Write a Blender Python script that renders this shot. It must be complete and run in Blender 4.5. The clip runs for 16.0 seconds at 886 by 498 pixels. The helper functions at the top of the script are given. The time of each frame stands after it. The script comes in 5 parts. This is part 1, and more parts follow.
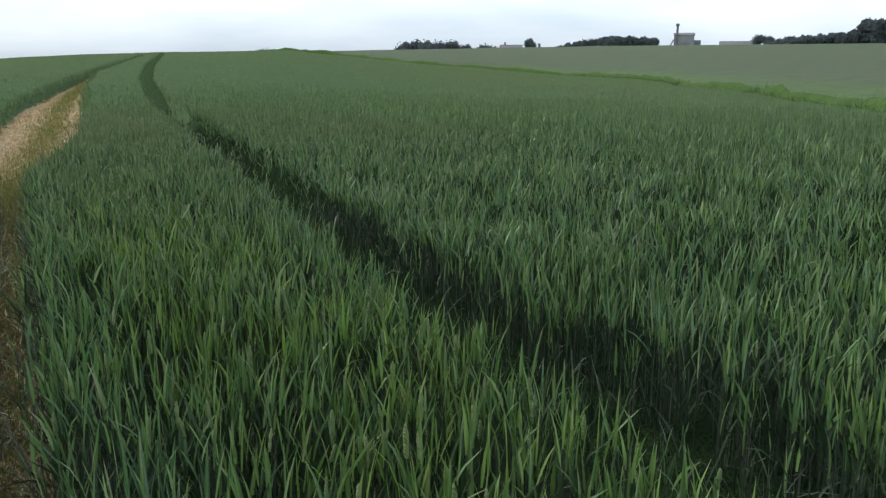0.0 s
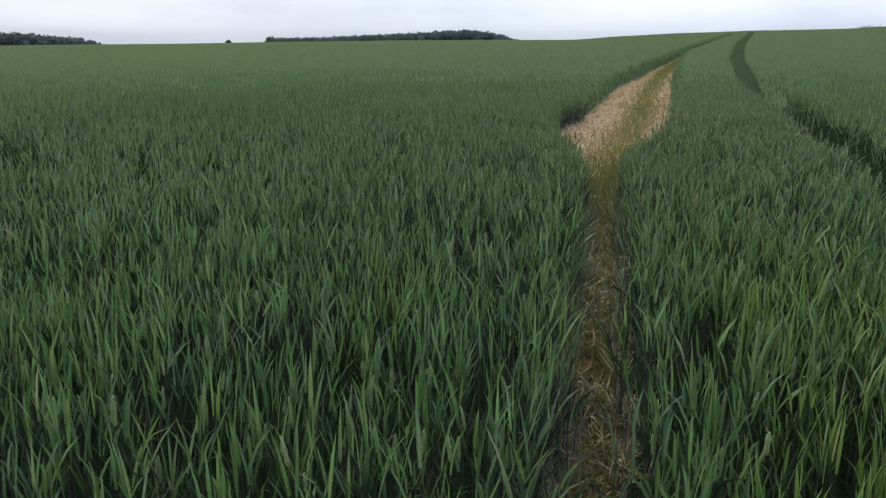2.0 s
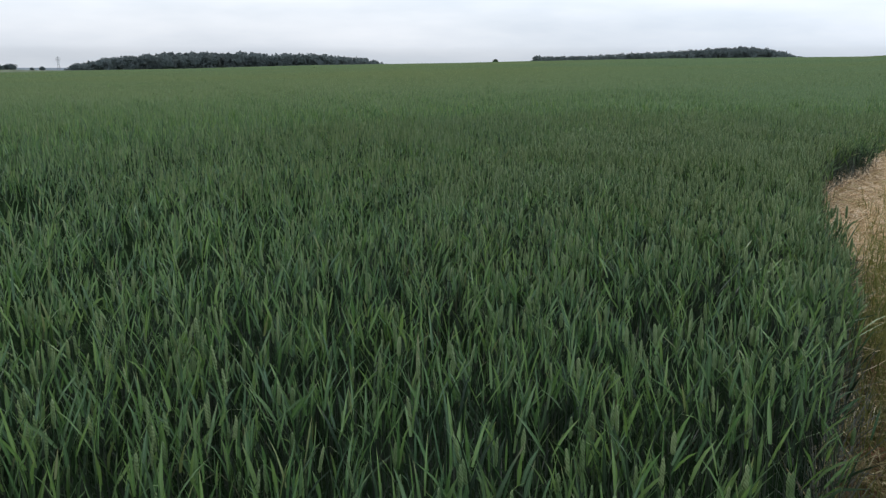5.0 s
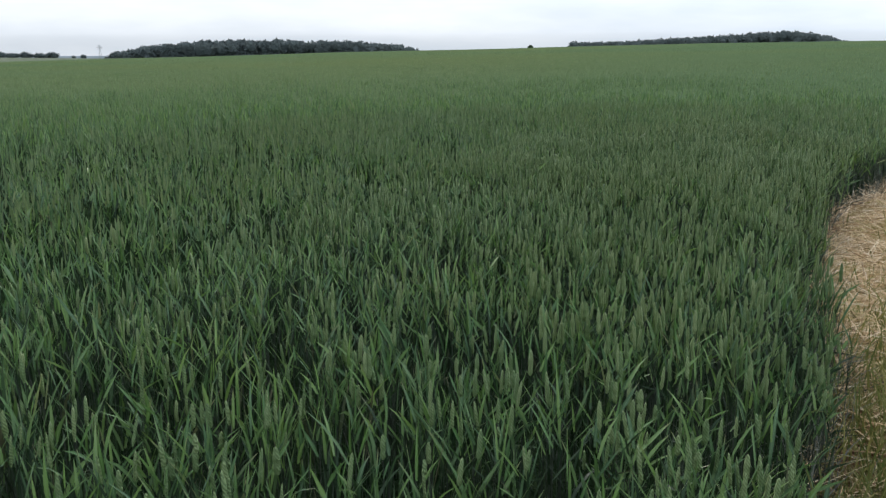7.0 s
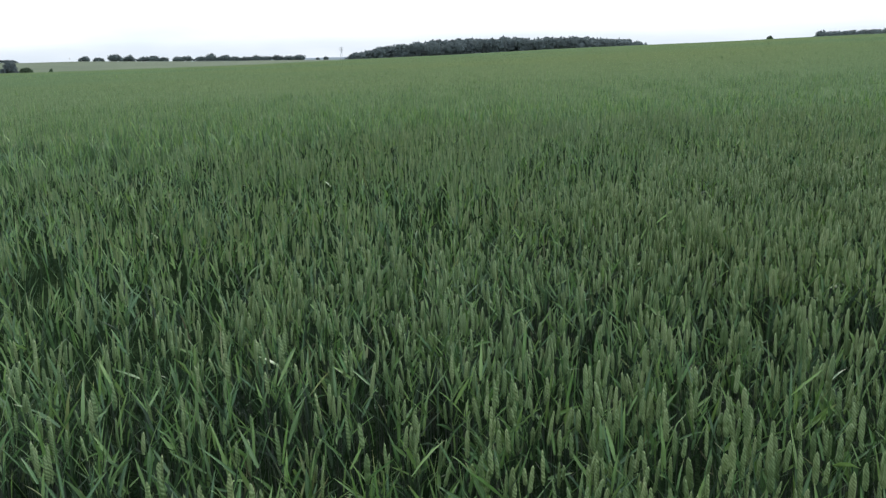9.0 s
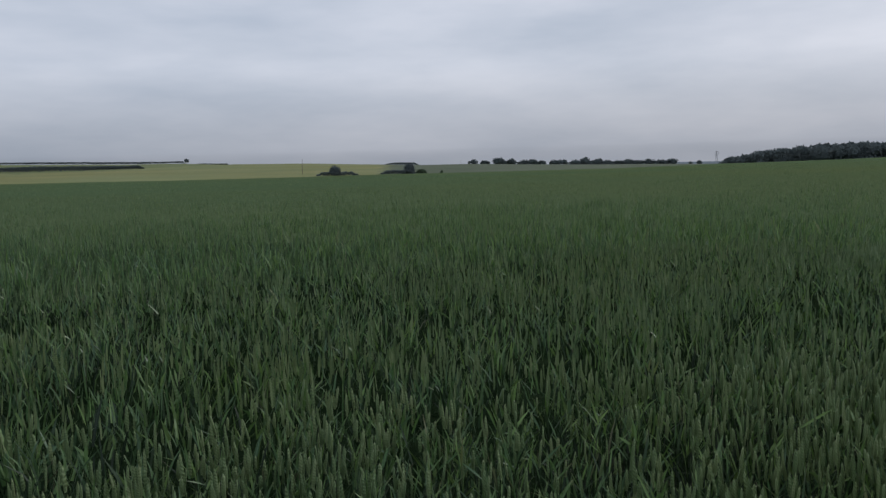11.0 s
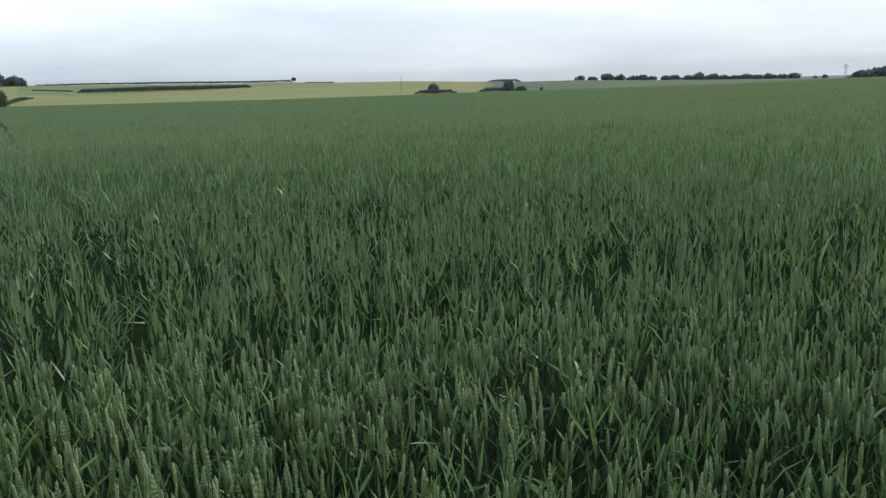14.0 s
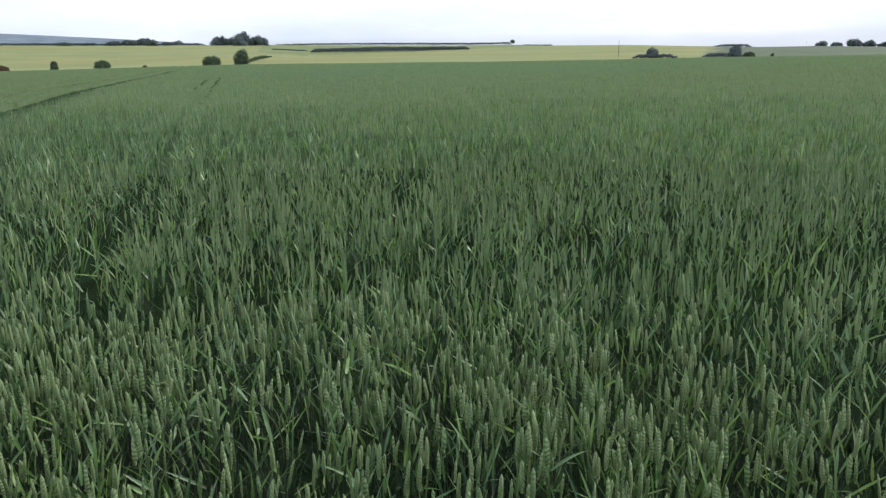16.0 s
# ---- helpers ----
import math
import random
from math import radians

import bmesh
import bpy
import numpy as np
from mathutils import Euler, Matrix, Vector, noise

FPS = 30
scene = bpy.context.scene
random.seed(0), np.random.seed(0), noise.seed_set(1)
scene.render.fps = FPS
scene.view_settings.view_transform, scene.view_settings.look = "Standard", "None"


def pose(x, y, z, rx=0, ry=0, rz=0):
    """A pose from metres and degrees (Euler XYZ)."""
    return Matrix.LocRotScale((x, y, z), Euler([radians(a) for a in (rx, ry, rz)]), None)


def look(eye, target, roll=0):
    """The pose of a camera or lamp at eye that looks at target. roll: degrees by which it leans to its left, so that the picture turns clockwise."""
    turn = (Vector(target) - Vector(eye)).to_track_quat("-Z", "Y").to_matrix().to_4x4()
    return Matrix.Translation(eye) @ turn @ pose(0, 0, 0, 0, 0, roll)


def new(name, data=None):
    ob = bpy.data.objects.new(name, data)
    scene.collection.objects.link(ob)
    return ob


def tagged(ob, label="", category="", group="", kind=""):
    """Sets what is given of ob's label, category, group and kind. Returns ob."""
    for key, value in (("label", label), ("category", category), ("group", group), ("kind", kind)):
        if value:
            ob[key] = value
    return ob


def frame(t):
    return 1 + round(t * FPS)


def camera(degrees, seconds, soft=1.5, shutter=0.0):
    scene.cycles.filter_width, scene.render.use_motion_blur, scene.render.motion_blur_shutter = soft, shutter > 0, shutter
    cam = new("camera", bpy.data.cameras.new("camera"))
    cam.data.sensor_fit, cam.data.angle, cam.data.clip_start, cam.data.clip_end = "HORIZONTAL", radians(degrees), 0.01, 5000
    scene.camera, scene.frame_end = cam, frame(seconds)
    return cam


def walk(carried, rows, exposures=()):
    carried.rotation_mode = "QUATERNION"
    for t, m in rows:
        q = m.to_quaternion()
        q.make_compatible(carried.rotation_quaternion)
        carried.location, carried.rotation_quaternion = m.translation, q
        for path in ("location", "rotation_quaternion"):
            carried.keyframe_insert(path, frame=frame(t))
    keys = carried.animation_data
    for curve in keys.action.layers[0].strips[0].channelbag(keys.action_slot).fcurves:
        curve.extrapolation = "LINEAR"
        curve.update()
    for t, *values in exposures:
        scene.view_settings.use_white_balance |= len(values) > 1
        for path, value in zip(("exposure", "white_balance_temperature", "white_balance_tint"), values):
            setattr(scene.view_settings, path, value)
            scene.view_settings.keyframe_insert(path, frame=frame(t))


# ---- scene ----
FOV = 57.1
cam = camera(FOV, 16.0, 1.35)

# seconds, x, y, heading, pitch, roll of the carried camera
PATH = [
    (0.0, 0.00, 0.00, -0.00, -12.56, -0.00),
    (0.5, -0.29, 0.25, 12.44, -12.38, 0.32),
    (1.0, -0.43, 0.50, 25.62, -13.06, 1.39),
    (1.5, -0.57, 0.85, 35.22, -14.27, 1.29),
    (2.0, -0.82, 1.17, 38.49, -14.05, -0.25),
    (2.5, -1.06, 1.48, 44.42, -14.83, -0.08),
    (3.0, -1.32, 1.96, 53.89, -15.16, 0.97),
    (3.5, -1.63, 2.49, 56.17, -13.90, 0.54),
    (6.0, -3.10, 5.68, 57.42, -12.62, 0.08),
    (6.5, -3.34, 6.19, 59.52, -13.29, 1.03),
    (7.0, -3.56, 6.53, 59.15, -13.75, 0.32),
    (7.5, -3.93, 7.02, 60.10, -15.49, 0.33),
    (8.0, -4.27, 7.62, 61.71, -15.02, 1.21),
    (8.5, -4.58, 8.01, 65.51, -17.85, 1.07),
    (9.0, -4.97, 8.38, 74.54, -13.72, 1.64),
    (9.2, -5.10, 8.53, 80.22, -10.05, 2.29),
    (9.5, -5.26, 8.75, 89.58, -7.87, 2.45),
    (9.7, -5.36, 8.91, 90.94, -7.28, 2.41),
    (11.8, -6.34, 10.65, 103.56, -5.92, 0.97),
    (12.0, -6.44, 10.82, 100.80, -6.42, 0.12),
    (12.5, -6.67, 11.27, 87.45, -8.61, -0.11),
    (13.0, -6.92, 11.77, 79.18, -13.06, -1.05),
    (13.5, -7.20, 12.11, 81.86, -14.80, -1.57),
    (13.7, -7.30, 12.20, 93.54, -13.17, 0.21),
    (14.0, -7.43, 12.33, 107.38, -11.45, 1.85),
    (14.5, -7.62, 12.72, 122.83, -10.38, 1.55),
    (15.0, -7.82, 13.05, 121.66, -10.30, 0.93),
    (15.5, -8.03, 13.34, 118.79, -12.86, 0.06),
    (16.0, -8.25, 13.63, 122.39, -13.55, 1.09),
]
# seconds, stops, kelvin, tint
EXPOSURES = [(0.0, -.14, 6500, 8), (0.5, -.41, 6500, 10), (1.0, -.24, 6500, 13), (1.5, -.18, 6500, 14), (2.0, -.13, 6450, 14), (2.5, .02, 6450, 15), (3.0, -.11, 6450, 14), (3.5, -.16, 6450, 13), (6.0, -.18, 6450, 11),
             (6.5, -.05, 6500, 11), (7.0, .02, 6450, 10), (7.5, .22, 6450, 10), (8.0, -.08, 6450, 10), (8.5, .74, 6400, 12), (8.7, .74, 6400, 12), (9.0, .32, 6400, 10), (9.2, -.26, 6350, 13), (9.5, -.97, 6350, 17), (9.7, -1.01, 6350, 17),
             (11.8, -1.04, 6300, 14), (12.0, -1.02, 6300, 14), (12.5, -.62, 6400, 10), (13.0, .20, 6450, 10), (13.5, .82, 6450, 8), (13.75, .46, 6450, 8), (14.0, -.15, 6450, 10), (14.5, -.62, 6450, 8),
             (15.0, -.40, 6500, 11), (15.5, .0, 6500, 13), (16.0, .26, 6450, 14)]
walk(cam, [(t, pose(x, y, 1.6, 90 + pitch, roll, yaw)) for t, x, y, yaw, pitch, roll in PATH], EXPOSURES)

# ---- light: a bright overcast sky, the sun behind thin cloud ----
SUN_AZ, SUN_EL = 68.0, 42.0
world = bpy.data.worlds.new("overcast_sky")
scene.world = world
world.use_nodes = True
wn = world.node_tree
wn.nodes.clear()


def wnode(kind, **kw):
    n = wn.nodes.new(kind)
    for key, value in kw.items():
        n.inputs[key].default_value = value
    return n


w_out = wn.nodes.new("ShaderNodeOutputWorld")
w_sky = wn.nodes.new("ShaderNodeTexSky")
w_sky.sky_type = "NISHITA"
w_sky.sun_disc = False
w_sky.sun_elevation = radians(SUN_EL)
w_sky.sun_rotation = radians(-SUN_AZ)
w_sky.dust_density = 4.0
w_bg = wnode("ShaderNodeBackground", Strength=0.10)
w_tc = wn.nodes.new("ShaderNodeTexCoord")
w_map = wn.nodes.new("ShaderNodeMapping")
w_map.inputs["Scale"].default_value = (1.0, 1.0, 4.5)
w_noise = wnode("ShaderNodeTexNoise", Scale=2.2, Detail=5.0, Roughness=0.55)
w_ramp = wn.nodes.new("ShaderNodeValToRGB")
w_ramp.color_ramp.elements[0].position, w_ramp.color_ramp.elements[0].color = 0.32, (5.6, 6.6, 7.7, 1)
w_ramp.color_ramp.elements[1].position, w_ramp.color_ramp.elements[1].color = 0.68, (8.6, 9.3, 10.1, 1)
w_mix = wn.nodes.new("ShaderNodeMix")
w_mix.data_type = "RGBA"
w_mix.inputs["Factor"].default_value = 0.88
wn.links.new(w_tc.outputs["Generated"], w_map.inputs["Vector"])
wn.links.new(w_map.outputs["Vector"], w_noise.inputs["Vector"])
wn.links.new(w_noise.outputs["Fac"], w_ramp.inputs["Fac"])
wn.links.new(w_sky.outputs["Color"], w_mix.inputs["A"])
wn.links.new(w_ramp.outputs["Color"], w_mix.inputs["B"])
w_dot = wn.nodes.new("ShaderNodeVectorMath")
w_dot.operation = "DOT_PRODUCT"
w_dot.inputs[1].default_value = (math.sin(radians(25)) * .94, math.cos(radians(25)) * .94, .34)   # where the cloud is thinnest
w_glow = wnode("ShaderNodeMapRange")
w_glow.interpolation_type = "SMOOTHSTEP"
for _key, _v in (("From Min", -.3), ("From Max", 1.0), ("To Min", .97), ("To Max", 1.16)):
    w_glow.inputs[_key].default_value = _v
w_mul = wn.nodes.new("ShaderNodeVectorMath")
w_mul.operation = "SCALE"
wn.links.new(w_tc.outputs["Generated"], w_dot.inputs[0])
wn.links.new(w_dot.outputs["Value"], w_glow.inputs["Value"])
wn.links.new(w_mix.outputs["Result"], w_mul.inputs[0])
w_sep = wn.nodes.new("ShaderNodeSeparateXYZ")
w_rise = wn.nodes.new("ShaderNodeValToRGB")
w_rise.color_ramp.interpolation = "B_SPLINE"
for _p in (.3, .6):
    w_rise.color_ramp.elements.new(_p)
for _e, (_p, _v) in zip(w_rise.color_ramp.elements, ((.02, .60), (.15, 1.24), (.40, .74), (.95, .54))):
    _e.position, _e.color = _p, (_v, _v, _v, 1)
w_both = wn.nodes.new("ShaderNodeMath")
w_both.operation = "MULTIPLY"
w_up = wn.nodes.new("ShaderNodeMath")
w_up.operation, w_up.inputs[1].default_value = "MULTIPLY", 1.62
wn.links.new(w_tc.outputs["Generated"], w_sep.inputs["Vector"])
wn.links.new(w_sep.outputs["Z"], w_rise.inputs["Fac"])
wn.links.new(w_rise.outputs["Color"], w_up.inputs[0])
wn.links.new(w_glow.outputs["Result"], w_both.inputs[0])
wn.links.new(w_up.outputs["Value"], w_both.inputs[1])
wn.links.new(w_both.outputs["Value"], w_mul.inputs["Scale"])
wn.links.new(w_mul.outputs["Vector"], w_bg.inputs["Color"])
wn.links.new(w_bg.outputs["Background"], w_out.inputs["Surface"])

sun_data = bpy.data.lights.new("sun", "SUN")
sun_data.energy, sun_data.angle, sun_data.color = 1.75, radians(14), (1.0, 0.96, 0.9)
sun = new("sun", sun_data)
_a, _e = radians(SUN_AZ), radians(SUN_EL)
sun.matrix_world = look((-60 * math.sin(_a) * math.cos(_e), 60 * math.cos(_a) * math.cos(_e), 60 * math.sin(_e)), (0, 0, 0))


# ---- materials ----
def material(name, ramp, rough=0.6, scale=3.0, fine=40.0, bump=0.3, bump_dist=0.02, island=0.0, translucent=0.0, spec=0.4, patch=None, patch_scale=0.2, fine_mix=0.35, stretch=None):
    """A procedural surface. ramp: colours from low to high; island: how far single pieces differ; patch: a second tint that comes in large patches."""
    m = bpy.data.materials.new(name)
    m.use_nodes = True
    nt = m.node_tree
    nodes, links = nt.nodes, nt.links
    bsdf = nodes["Principled BSDF"]
    out = nodes["Material Output"]
    geo = nodes.new("ShaderNodeNewGeometry")
    vec = geo.outputs["Position"]
    if stretch:
        mp = nodes.new("ShaderNodeMapping")
        mp.inputs["Scale"].default_value = stretch
        links.new(vec, mp.inputs["Vector"])
        vec = mp.outputs["Vector"]
    n1 = nodes.new("ShaderNodeTexNoise")
    n1.inputs["Scale"].default_value, n1.inputs["Detail"].default_value = scale, 4
    n2 = nodes.new("ShaderNodeTexNoise")
    n2.inputs["Scale"].default_value, n2.inputs["Detail"].default_value = fine, 3
    links.new(vec, n1.inputs["Vector"])
    links.new(vec, n2.inputs["Vector"])
    mixv = nodes.new("ShaderNodeMix")
    mixv.inputs["Factor"].default_value = fine_mix
    links.new(n1.outputs["Fac"], mixv.inputs["A"])
    links.new(n2.outputs["Fac"], mixv.inputs["B"])
    value = mixv.outputs["Result"]
    if island:
        mi = nodes.new("ShaderNodeMix")
        mi.inputs["Factor"].default_value = island
        links.new(value, mi.inputs["A"])
        links.new(geo.outputs["Random Per Island"], mi.inputs["B"])
        value = mi.outputs["Result"]
    cr = nodes.new("ShaderNodeValToRGB")
    el = cr.color_ramp.elements
    lo, hi = (0.08, 0.92) if island > 0.4 else (0.32, 0.68)
    while len(el) < len(ramp):
        el.new(.5)
    for i, c in enumerate(ramp):
        el[i].position, el[i].color = lo + (hi - lo) * i / (len(ramp) - 1), (*c, 1)
    links.new(value, cr.inputs["Fac"])
    colour = cr.outputs["Color"]
    if patch:
        n3 = nodes.new("ShaderNodeTexNoise")
        n3.inputs["Scale"].default_value, n3.inputs["Detail"].default_value = patch_scale, 3
        links.new(geo.outputs["Position"], n3.inputs["Vector"])
        mr = nodes.new("ShaderNodeMapRange")
        mr.inputs["From Min"].default_value, mr.inputs["From Max"].default_value = 0.42, 0.66
        mr.inputs["To Max"].default_value = 0.75
        links.new(n3.outputs["Fac"], mr.inputs["Value"])
        mc = nodes.new("ShaderNodeMix")
        mc.data_type = "RGBA"
        mc.blend_type = "MULTIPLY"
        links.new(mr.outputs["Result"], mc.inputs["Factor"])
        links.new(colour, mc.inputs["A"])
        mc.inputs["B"].default_value = (*patch, 1)
        colour = mc.outputs["Result"]
    links.new(colour, bsdf.inputs["Base Color"])
    bsdf.inputs["Roughness"].default_value = rough
    bsdf.inputs["Specular IOR Level"].default_value = spec
    if bump:
        b = nodes.new("ShaderNodeBump")
        b.inputs["Strength"].default_value, b.inputs["Distance"].default_value = bump, bump_dist
        links.new(n2.outputs["Fac"], b.inputs["Height"])
        links.new(b.outputs["Normal"], bsdf.inputs["Normal"])
    if translucent:
        tr = nodes.new("ShaderNodeBsdfTranslucent")
        ms = nodes.new("ShaderNodeMixShader")
        ms.inputs["Fac"].default_value = translucent
        links.new(colour, tr.inputs["Color"])
        links.new(bsdf.outputs["BSDF"], ms.inputs[1])
        links.new(tr.outputs["BSDF"], ms.inputs[2])
        links.new(ms.outputs["Shader"], out.inputs["Surface"])
    return m


def leaf_material(name, ramp, rib, dry, rough=.42, spec=.45, translucent=.24, patch=(1.09, 1.05, .53)):
    """Blades of wheat: each its own tint, a paler rib, fine veins along it, some tips gone dry. Reads where on its blade a point lies."""
    m = material(name, ramp, rough=rough, scale=.6, fine=30, bump=0, island=.80, translucent=translucent, spec=spec)
    nt = m.node_tree
    nodes, links = nt.nodes, nt.links
    bsdf = nodes["Principled BSDF"]
    base = bsdf.inputs["Base Color"].links[0].from_socket
    takers = [l.to_socket for l in base.links]
    at = nodes.new("ShaderNodeAttribute")
    at.attribute_name = "blade"
    sep = nodes.new("ShaderNodeSeparateXYZ")
    links.new(at.outputs["Vector"], sep.inputs["Vector"])

    def math_node(op, a, b=0.0):
        n = nodes.new("ShaderNodeMath")
        n.operation = op
        for k, v in enumerate((a, b)):
            if isinstance(v, (int, float)):
                n.inputs[k].default_value = v
            else:
                links.new(v, n.inputs[k])
        return n.outputs["Value"]

    def span(v, f0, f1, t0, t1):
        n = nodes.new("ShaderNodeMapRange")
        for key, val in (("From Min", f0), ("From Max", f1), ("To Min", t0), ("To Max", t1)):
            n.inputs[key].default_value = val
        links.new(v, n.inputs["Value"])
        return n.outputs["Result"]

    def tint(fac, colour_in, colour):
        n = nodes.new("ShaderNodeMix")
        n.data_type = "RGBA"
        links.new(fac, n.inputs["Factor"])
        links.new(colour_in, n.inputs["A"])
        n.inputs["B"].default_value = (*colour, 1)
        return n.outputs["Result"]

    stand_mix = nodes.new("ShaderNodeMix")
    stand_mix.data_type, stand_mix.blend_type = "RGBA", "MULTIPLY"
    links.new(sep.outputs["Z"], stand_mix.inputs["Factor"])
    links.new(base, stand_mix.inputs["A"])
    stand_mix.inputs["B"].default_value = (*patch, 1)
    base = stand_mix.outputs["Result"]
    geo = next(n for n in nodes if n.bl_idname == "ShaderNodeNewGeometry")
    dice = math_node("FRACT", math_node("MULTIPLY", geo.outputs["Random Per Island"], 37.7))
    across = math_node("ABSOLUTE", sep.outputs["X"])
    ribs = span(across, .05, .22, .45, 0)
    veins = math_node("MULTIPLY", math_node("SINE", math_node("MULTIPLY", sep.outputs["X"], 24.0)), .09)
    c = tint(math_node("MAXIMUM", math_node("ADD", ribs, veins), 0.0), base, rib)
    tip = math_node("MULTIPLY", span(sep.outputs["Y"], .70, 1.0, 0, 1), span(dice, .62, .95, 0, .85))
    c = tint(tip, c, dry)
    c = tint(span(dice, .975, .985, 0, .45), c, dry)
    for t in takers:
        links.new(c, t)
    return m


M_LEAF = leaf_material("wheat_leaf", [(.038, .098, .038), (.086, .166, .088), (.078, .174, .054), (.120, .226, .064), (.130, .216, .114), (.170, .292, .082), (.220, .330, .140)], (.24, .34, .18), (.35, .31, .16), rough=.40, spec=.45, translucent=.17)
# same leaf in darker colours, standing for shade below the top leaves
M_LEAF_SHADE = leaf_material("shaded_wheat_leaf", [(.008, .021, .010), (.015, .038, .018), (.028, .060, .030), (.038, .082, .032), (.060, .100, .060)], (.07, .11, .05), (.22, .19, .11), rough=.5, spec=.35, translucent=.08)
M_STEM = material("wheat_stem", [(.034, .050, .034), (.060, .076, .056), (.105, .118, .092)], rough=.6, scale=2, bump=0, island=.6)
M_EAR = material("wheat_ear", [(.112, .182, .072), (.160, .234, .098), (.204, .276, .120), (.266, .328, .158)], rough=.55, scale=2, fine=160, bump=.5, bump_dist=.004, island=.6, patch=(1.05, 1.0, .88), patch_scale=.45)


def spikelets(m):
    """Adds the close rows of spikelets to the ear: pale glumes with darker joints, and their relief."""
    nt = m.node_tree
    nodes, links = nt.nodes, nt.links
    bsdf = nodes["Principled BSDF"]
    base = bsdf.inputs["Base Color"].links[0].from_socket
    wave = nodes.new("ShaderNodeTexWave")
    wave.bands_direction = "DIAGONAL"
    for key, v in (("Scale", 62.0), ("Distortion", 1.2), ("Detail", 1.0)):
        wave.inputs[key].default_value = v
    geo = next(n for n in nodes if n.bl_idname == "ShaderNodeNewGeometry")
    links.new(geo.outputs["Position"], wave.inputs["Vector"])
    mix = nodes.new("ShaderNodeMix")
    mix.data_type, mix.blend_type = "RGBA", "MULTIPLY"
    joint = nodes.new("ShaderNodeMapRange")
    for key, v in (("From Min", .05), ("From Max", .5), ("To Min", .6), ("To Max", 0.0)):
        joint.inputs[key].default_value = v
    links.new(wave.outputs["Fac"], joint.inputs["Value"])
    links.new(joint.outputs["Result"], mix.inputs["Factor"])
    links.new(base, mix.inputs["A"])
    mix.inputs["B"].default_value = (.46, .55, .46, 1)
    links.new(mix.outputs["Result"], bsdf.inputs["Base Color"])
    bump = next(n for n in nodes if n.bl_idname == "ShaderNodeBump")
    links.new(wave.outputs["Fac"], bump.inputs["Height"])


spikelets(M_EAR)
M_DEAD = material("dry_leaf", [(.075, .085, .070), (.13, .142, .122), (.21, .215, .185), (.32, .315, .27)], rough=.8, scale=2, bump=0, island=.75)
M_CANOPY = material("far_wheat", [(.090, .142, .072), (.112, .168, .085), (.138, .196, .100)], rough=1.0, scale=1.3, fine=14, bump=1.0, bump_dist=.12, spec=.0, patch=(1.25, 1.03, .86), patch_scale=.012, fine_mix=.55)
# near-black green: the shade between plants is put into this colour
M_SHADE_LOW = material("lower_wheat_shade", [(.012, .024, .011), (.022, .040, .018), (.038, .060, .028)], rough=1.0, scale=6, fine=50, bump=1.0, bump_dist=.05, spec=.0)
# two darker greens that stand for shade in tracks and between plants
M_SHADY = material("track_shade_wheat", [(.030, .056, .026), (.046, .078, .037), (.066, .102, .050)], rough=1.0, scale=5, fine=40, bump=1.0, bump_dist=.06, spec=.0)
M_SHADE_MID = material("half_shade_wheat", [(.042, .074, .034), (.062, .101, .048), (.086, .128, .063)], rough=1.0, scale=5, fine=40, bump=1.0, bump_dist=.06, spec=.0)
M_SOIL = material("red_soil", [(.12, .062, .034), (.25, .136, .078), (.38, .22, .135)], rough=.95, scale=5, fine=60, bump=.9, bump_dist=.03, spec=.1)
M_LITTER = material("dry_litter", [(.070, .054, .023), (.23, .172, .074), (.43, .335, .165), (.60, .50, .29), (.74, .66, .44)], rough=.8, scale=2, bump=0, island=.7)
M_STRAW_BED = material("straw_bed", [(.17, .105, .048), (.44, .305, .15), (.63, .475, .26), (.73, .585, .36)], rough=.9, scale=7, fine=75, bump=1.0, bump_dist=.05, spec=.1, patch=(.66, .80, .46), patch_scale=1.6, fine_mix=.5)
M_STRAW = material("straw", [(.17, .100, .050), (.46, .30, .155), (.70, .50, .29), (.83, .66, .45), (.90, .80, .62)], rough=.65, scale=3, bump=0, island=.7, spec=.3)
M_REGROWTH = material("short_grass", [(.085, .120, .030), (.165, .195, .052), (.27, .26, .080), (.40, .345, .13)], rough=.7, scale=2, bump=0, island=.6, translucent=.25)
M_VERGE = material("verge_grass", [(.066, .124, .028), (.086, .148, .035), (.112, .176, .046)], rough=.7, scale=.6, fine=8, bump=.8, bump_dist=.15, spec=.2)
M_VERGE_BLADE = material("verge_blade", [(.082, .150, .030), (.118, .200, .042), (.165, .250, .062)], rough=.65, scale=.8, bump=0, island=.55, translucent=.25)
M_TALL = material("tall_growth", [(.058, .112, .032), (.082, .150, .042), (.115, .192, .055)], rough=.65, scale=.5, fine=6, bump=0, island=.5, translucent=.2)
M_BANK = material("bank_growth", [(.058, .108, .032), (.080, .140, .040), (.108, .176, .050)], rough=.9, scale=1.2, fine=7, bump=.7, bump_dist=.15, spec=.05, fine_mix=.5)
M_BARLEY = material("barley_field", [(.056, .090, .036), (.076, .108, .045), (.102, .124, .058)], rough=.85, scale=.06, fine=1.2, bump=.6, bump_dist=.2, spec=.15, patch=(1.08, .94, .88), patch_scale=.02)


